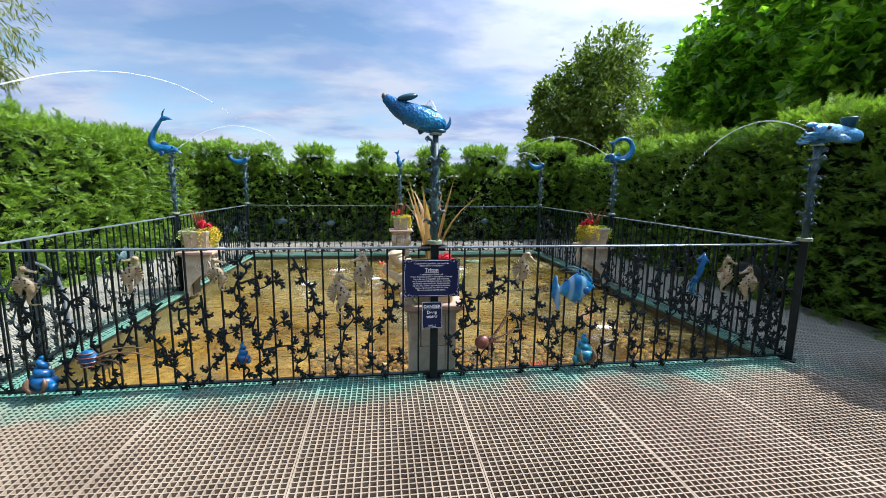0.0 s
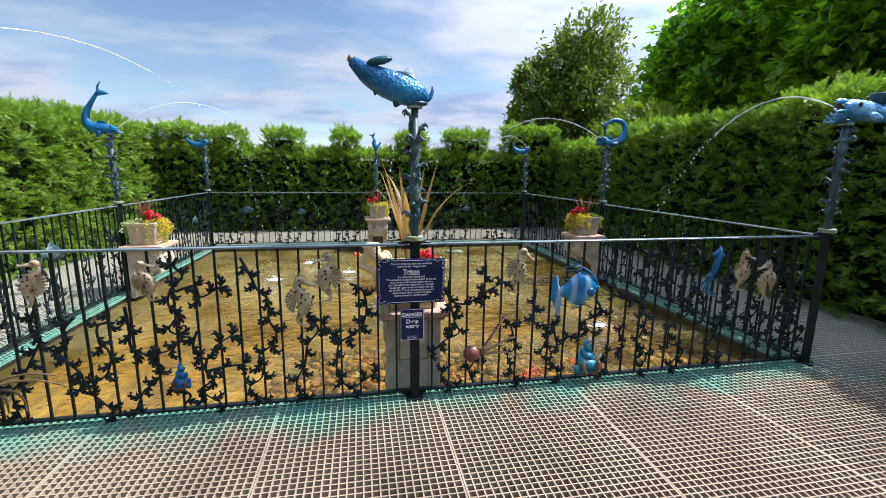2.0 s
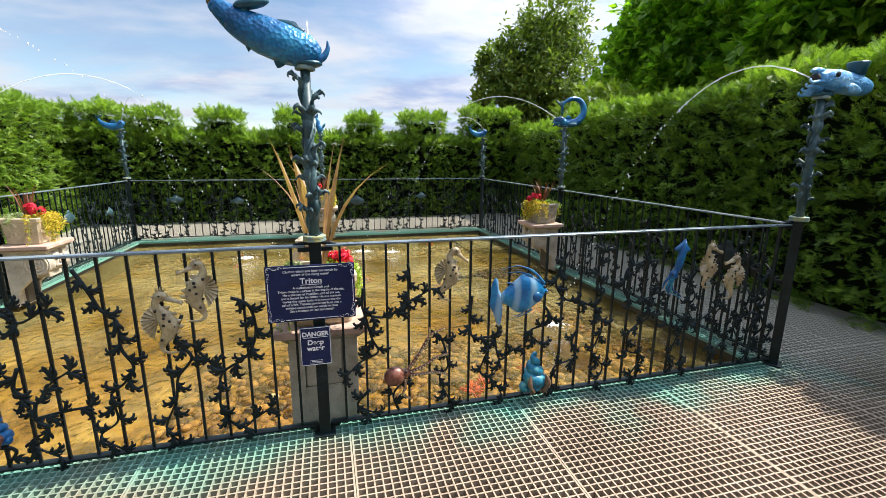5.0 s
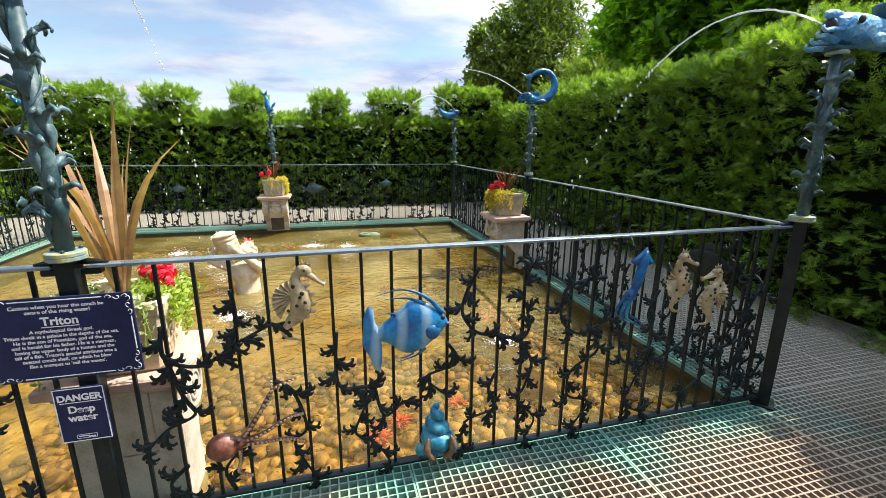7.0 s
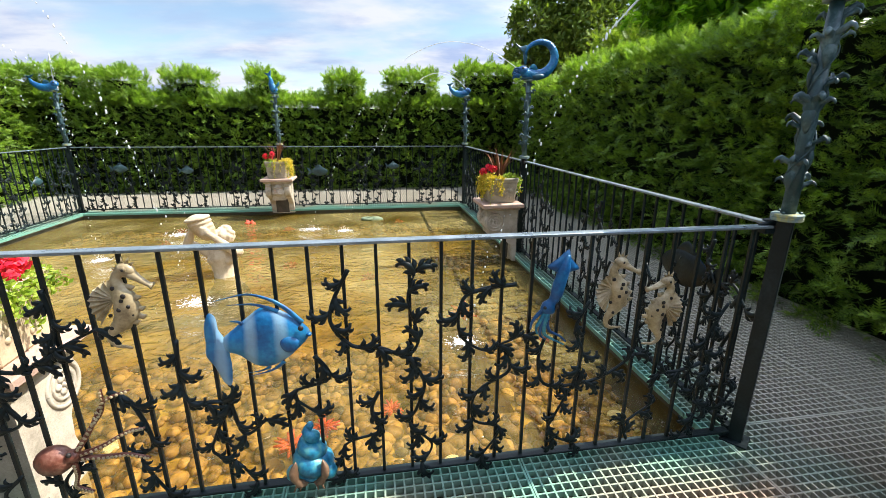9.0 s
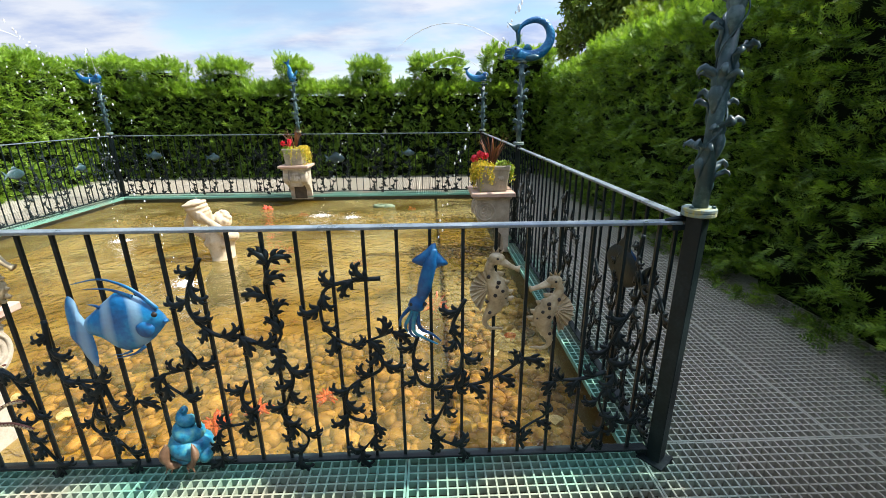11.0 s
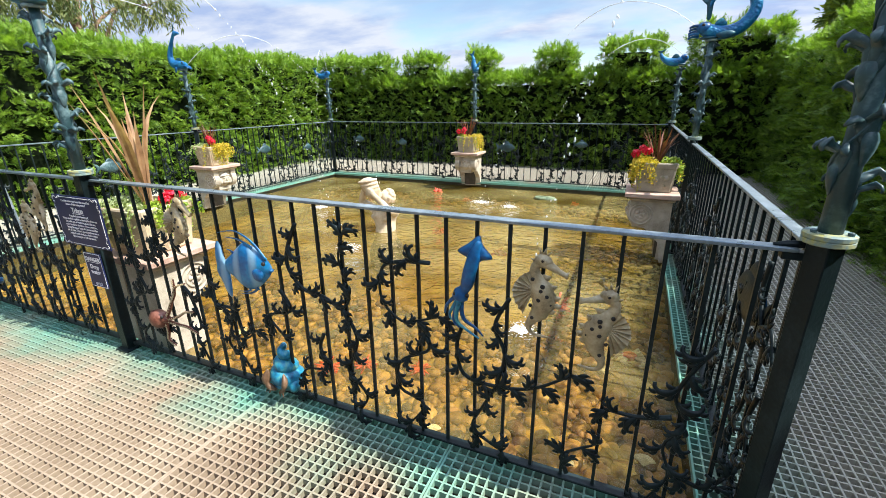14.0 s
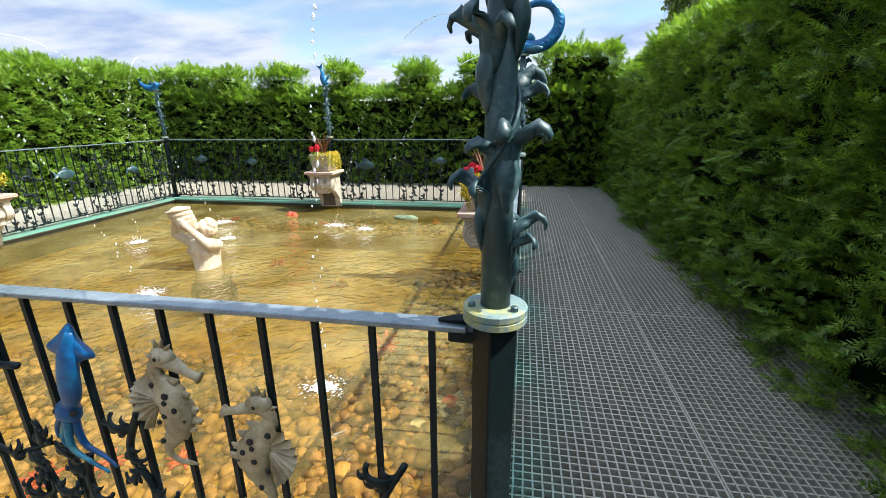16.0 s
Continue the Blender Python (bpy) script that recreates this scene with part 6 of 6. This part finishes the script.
for x, y, r, t in ((2.72, 1.28, 0.055, 30), (2.80, 1.95, 0.05, 60), (2.95, 0.55, 0.06, 0), (0.95, 0.30, 0.07, 200), (0.1, 0.75, 0.07, 100), (2.62, 0.45, 0.05, 140), (1.9, 0.35, 0.05, 20), (-0.4, 0.9, 0.06, 300)):
    fan_shell(x, y, -0.285, r, t)
crab = thing("toy_crab", "white crab ornament with a red shell in the pool", "crab ornament", at=pose(2.86, 1.50, -0.285, 0, 0, 200))
part("shell", Shape().ball((0, 0, 0.03), (0.055, 0.045, 0.03), 12, 7), CORAL, crab, "red shell", smooth=True)
for sg in (-1, 1):
    for k in range(4):
        a = 0.5 + 0.42 * k
        part("leg", Shape().tube([(sg * 0.035, 0.02 - 0.02 * k, 0.03), (sg * 0.08, 0.045 - 0.036 * k, 0.045), (sg * 0.115, 0.05 - 0.05 * k, 0.005)], [0.012, 0.010, 0.003], 6), SHELL, crab, smooth=True)
    part("claw", Shape().tube([(sg * 0.03, 0.03, 0.03), (sg * 0.07, 0.075, 0.035), (sg * 0.05, 0.115, 0.03), (sg * 0.015, 0.12, 0.03)], [0.012, 0.018, 0.017, 0.003], 7), SHELL, crab, smooth=True)
pot = Shape()
pot.tube([(0.075 * math.cos(a), 0.065 * math.sin(a), 0.02) for a in np.linspace(0, 2 * math.pi, 21)], 0.026, 8, cap=False)
pot.tube(smooth_path([(0.06, 0, 0.0), (0.14, 0.0, 0.01), (0.22, 0.02, 0.0), (0.26, 0.02, -0.02)], 4), [0.05, 0.055, 0.055, 0.052, 0.05, 0.05, 0.048, 0.045, 0.04, 0.035, 0.03, 0.02, 0.01], 12, 0.7)
solid("floating_ornament", pot, GREENPOT, "mossy green clay ornament floating on the pool", "pool ornament", smooth=True, at=pose(1.42, 5.55, WATER_Z))

# pebbles on the ledge, the nearest as pieces of their own
pebble_meshes = []
for k in range(6):
    rng = random.Random(200 + k)
    s = Shape().ball((0, 0, 0), (1, 0.8, 0.55), 8, 5)
    s.v = [tuple(Vector(p) * (1 + 0.16 * noise.noise(Vector(p) * 1.4 + Vector((k * 7, 0, 0))))) for p in s.v]
    pebble_meshes.append(s.mesh("pebble", PEBBLE, True))
bed = thing("pebble_bed", "rounded brown and grey pebbles covering the pool ledge", "pebbles")
rng = random.Random(77)
rest, count, tries = Shape(), 0, 0
taken = []
while count < 3300 and tries < 60000:
    tries += 1
    k = rng.random()
    if k < 0.4:
        x, y = rng.uniform(2.0, 3.12), rng.uniform(0.07, 4.2)
    elif k < 0.9:
        x, y = rng.uniform(-1.2, 3.12), rng.uniform(0.07, 2.2)
    else:
        x, y = rng.uniform(-3.1, 3.1), rng.choice((rng.uniform(5.5, 6.2), rng.uniform(0.07, 0.6)))
    r = rng.uniform(0.028, 0.07)
    if any((x - a) ** 2 + (y - b) ** 2 < (0.72 * (r + c)) ** 2 for a, b, c in taken[-700:]):
        continue
    taken.append((x, y, r))
    count += 1
    ledge = -0.36 if (abs(x) > ix - LEDGE or y < iy0 + LEDGE or y > iy1 - LEDGE) else -0.62
    m = pose(x, y, ledge + r * 0.4, rng.uniform(-15, 15), rng.uniform(-15, 15), rng.uniform(0, 360)) @ Matrix.Scale(r, 4)
    if len(bed.children) < 290 and x > 1.9 and y < 2.2:
        part("pebble", pebble_meshes[count % 6], PEBBLE, bed, at=m)
    else:
        me = pebble_meshes[count % 6]
        rest.add([m @ v.co for v in me.vertices], [tuple(p.vertices) for p in me.polygons])
ob = part("pebble_rest", rest, PEBBLE_J, bed, smooth=True)
ob["kind"] = "stuff"

# ---- trees beyond the hedges ----
BARK = material("tree_bark", ((0.05, 0.04, 0.03), (0.10, 0.08, 0.06), (0.17, 0.14, 0.10)), 6, 50, 0.9, 0, 0.6)
PALE_BARK = material("pale_tree_bark", ((0.22, 0.13, 0.08), (0.36, 0.23, 0.15), (0.48, 0.36, 0.26)), 6, 50, 0.85, 0, 0.5)
MAPLE = leafy("maple_leaf", ((0.06, 0.15, 0.012), (0.15, 0.32, 0.02), (0.28, 0.46, 0.04)), 1.2, 0.6, 0.4, 0.5)
OAK = leafy("far_tree_leaf", ((0.04, 0.08, 0.010), (0.11, 0.18, 0.022), (0.22, 0.30, 0.05)), 0.35, 0.3, 0.5, 0.5)
GUM = leafy("grey_green_leaf", ((0.07, 0.10, 0.035), (0.15, 0.19, 0.07), (0.30, 0.31, 0.14)), 0.6, 0.4, 0.5, 0.6)
CONIFER = leafy("golden_conifer_spray", ((0.07, 0.13, 0.012), (0.14, 0.22, 0.02), (0.24, 0.32, 0.045)), 0.8, 0.4, 0.5, 0.5)
LOBED = np.array([(0, 0, 0), (0.30, 0.18, 0.03), (0.34, 0.50, 0.0), (0.0, 0, 0), (0.34, 0.50, 0), (0.55, 0.26, 0.04), (0, 0, 0), (0.55, 0.26, 0.04), (1.0, 0.0, -0.06), (0, 0, 0), (1.0, 0, -0.06), (0.55, -0.26, 0.04),
                  (0, 0, 0), (0.55, -0.26, 0.04), (0.34, -0.50, 0), (0, 0, 0), (0.34, -0.50, 0), (0.30, -0.18, 0.03)])
OVAL = np.array([(0, 0, 0), (0.5, 0.24, 0.05), (1, 0, 0), (0, 0, 0), (1, 0, 0), (0.5, -0.24, 0.05)])
THIN = np.array([(0, 0, 0), (0.4, 0.09, 0.02), (1, 0, -0.1), (0, 0, 0), (1, 0, -0.1), (0.4, -0.09, 0.02)])


def leaf_cloud(points, outward, size, template, rng, droop=0.0):
    n = len(points)
    d = rng.normal(size=(n, 3)) * 0.7 + outward * 0.7
    d[:, 2] -= droop
    d /= np.linalg.norm(d, axis=1, keepdims=True)
    nor = rng.normal(size=(n, 3)) * 0.45 + outward * 0.3 + np.array((0, 0, 0.9))
    side = np.cross(nor, d)
    side /= np.linalg.norm(side, axis=1, keepdims=True) + 1e-9
    nor = np.cross(d, side)
    s = size * (0.6 + 0.8 * rng.random(n))
    v = points[:, None, :] + s[:, None, None] * (template[None, :, 0:1] * d[:, None, :] + template[None, :, 1:2] * side[:, None, :] + template[None, :, 2:3] * nor[:, None, :])
    return v.reshape(-1, 3)


def tree(name, label, base, height, lobes, per_lobe, size, template, leaf_mat, bark, seed, trunk_r=0.18, droop=0.0, shell=0.75):
    """lobes: (x, y, z, radius) masses of the crown, each carried by a limb."""
    rng = np.random.default_rng(seed)
    root = thing(name, label, "tree")
    b = Vector(base)
    top = Vector((sum(l[0] for l in lobes) / len(lobes), sum(l[1] for l in lobes) / len(lobes), b.z + height * 0.75))
    trunk = [b.lerp(top, t) + Vector((0.12 * math.sin(5 * t + seed), 0.12 * math.cos(4 * t), 0)) for t in np.linspace(0, 1, 9)]
    part("trunk", Shape().tube(trunk, [trunk_r * (1.15 - 0.95 * t) for t in np.linspace(0, 1, 9)], 10), bark, root, smooth=True)
    pts, outs = [], []
    for i, (x, y, z, r) in enumerate(lobes):
        c = Vector((x, y, z))
        st = trunk[3 + i % 5]
        limb = smooth_path([st, st.lerp(c, 0.5) + Vector((0, 0, 0.25)), c], 4)
        part("limb", Shape().tube(limb, [trunk_r * 0.38 * (1 - 0.85 * k / len(limb)) for k in range(len(limb))], 7), bark, root, smooth=True)
        # leaves gather in many small clumps over the lobe, leaving gaps
        k = max(10, per_lobe // 38)
        d = rng.normal(size=(k, 3))
        d /= np.linalg.norm(d, axis=1, keepdims=True)
        clump = np.array(c) + d * (r * (shell + (1.12 - shell) * rng.random((k, 1)))) * np.array((1, 1, 0.85))
        which = rng.integers(0, k, per_lobe)
        p = clump[which] + rng.normal(size=(per_lobe, 3)) * r * 0.15
        pts.append(p)
        outs.append(d[which])
        for q in clump[:: max(1, k // 8)]:
            part("twig", Shape().tube([c, c.lerp(Vector(q), 0.5) + Vector((0, 0, 0.05)), Vector(q)], [trunk_r * 0.07, trunk_r * 0.05, trunk_r * 0.02], 5), bark, root)
    v = leaf_cloud(np.concatenate(pts), np.concatenate(outs), size, template, rng, droop)
    ob = part("crown", tri_mesh("crown", v, leaf_mat), leaf_mat, root)
    ob["kind"] = "stuff"
    return root


tree("maple_tree", "broad maple tree with large bright green lobed leaves", (11.1, 7.5, -0.3), 8.6,
     [(10.3, 8.9, 4.8, 1.6), (11.0, 7.9, 6.1, 1.7), (9.6, 9.8, 3.9, 1.3), (12.0, 9.2, 7.0, 1.9), (10.6, 6.6, 5.0, 1.5), (9.9, 7.8, 3.8, 1.2), (12.2, 6.8, 6.6, 1.8), (10.8, 10.2, 5.4, 1.4)], 2400, 0.27, LOBED, MAPLE, BARK, 31, 0.24)
tree("maple_tree", "dense dark maple tree overhanging the hedge", (10.9, 3.6, -0.3), 8.6,
     [(9.9, 4.0, 5.0, 1.6), (9.7, 2.5, 4.6, 1.5), (10.3, 5.2, 5.7, 1.6), (9.5, 4.8, 4.0, 1.1), (10.5, 3.0, 6.4, 1.8), (9.9, 1.2, 5.0, 1.6), (10.7, -0.4, 5.4, 1.7)], 2300, 0.27, LOBED, MAPLE, BARK, 32, 0.24)
tree("oak_tree", "distant broad-leaved tree with a rounded crown", (17.0, 30.0, -0.3), 13.0,
     [(15.9, 30, 9.6, 2.4), (17.6, 30, 11.2, 2.4), (13.4, 30, 8.0, 1.8), (14.8, 29.5, 6.0, 2.0), (18.8, 30.5, 8.4, 2.5), (16.8, 29, 7.2, 2.4), (12.8, 29.8, 5.6, 1.5), (18.2, 30, 5.2, 2.4), (15.4, 30.5, 3.8, 2.2)], 2700, 0.40, OVAL, OAK, BARK, 33, 0.32)
tree("gum_tree", "slender tree with pale bark and drooping grey-green leaves", (-8.4, 5.6, -0.3), 6.5,
     [(-8.6, 4.4, 4.2, 1.1), (-8.0, 6.4, 4.6, 1.0), (-8.6, 5.4, 5.6, 1.3), (-8.2, 3.2, 3.5, 0.9), (-9.0, 2.2, 4.0, 1.1), (-8.0, 5.0, 3.5, 0.8), (-8.3, 4.0, 3.3, 0.7), (-8.0, 6.2, 3.6, 0.6)], 1300, 0.16, THIN, GUM, PALE_BARK, 34, 0.13, 0.8, 0.5)
tree("conifer", "golden green conifer behind the hedge", (6.6, 7.4, -0.3), 3.4,
     [(6.4, 7.4, 1.9, 0.8), (6.5, 7.2, 2.6, 0.65), (6.4, 8.0, 2.3, 0.6), (6.6, 6.6, 2.3, 0.6)], 2400, 0.13, FROND[:33], CONIFER, BARK, 35, 0.08)
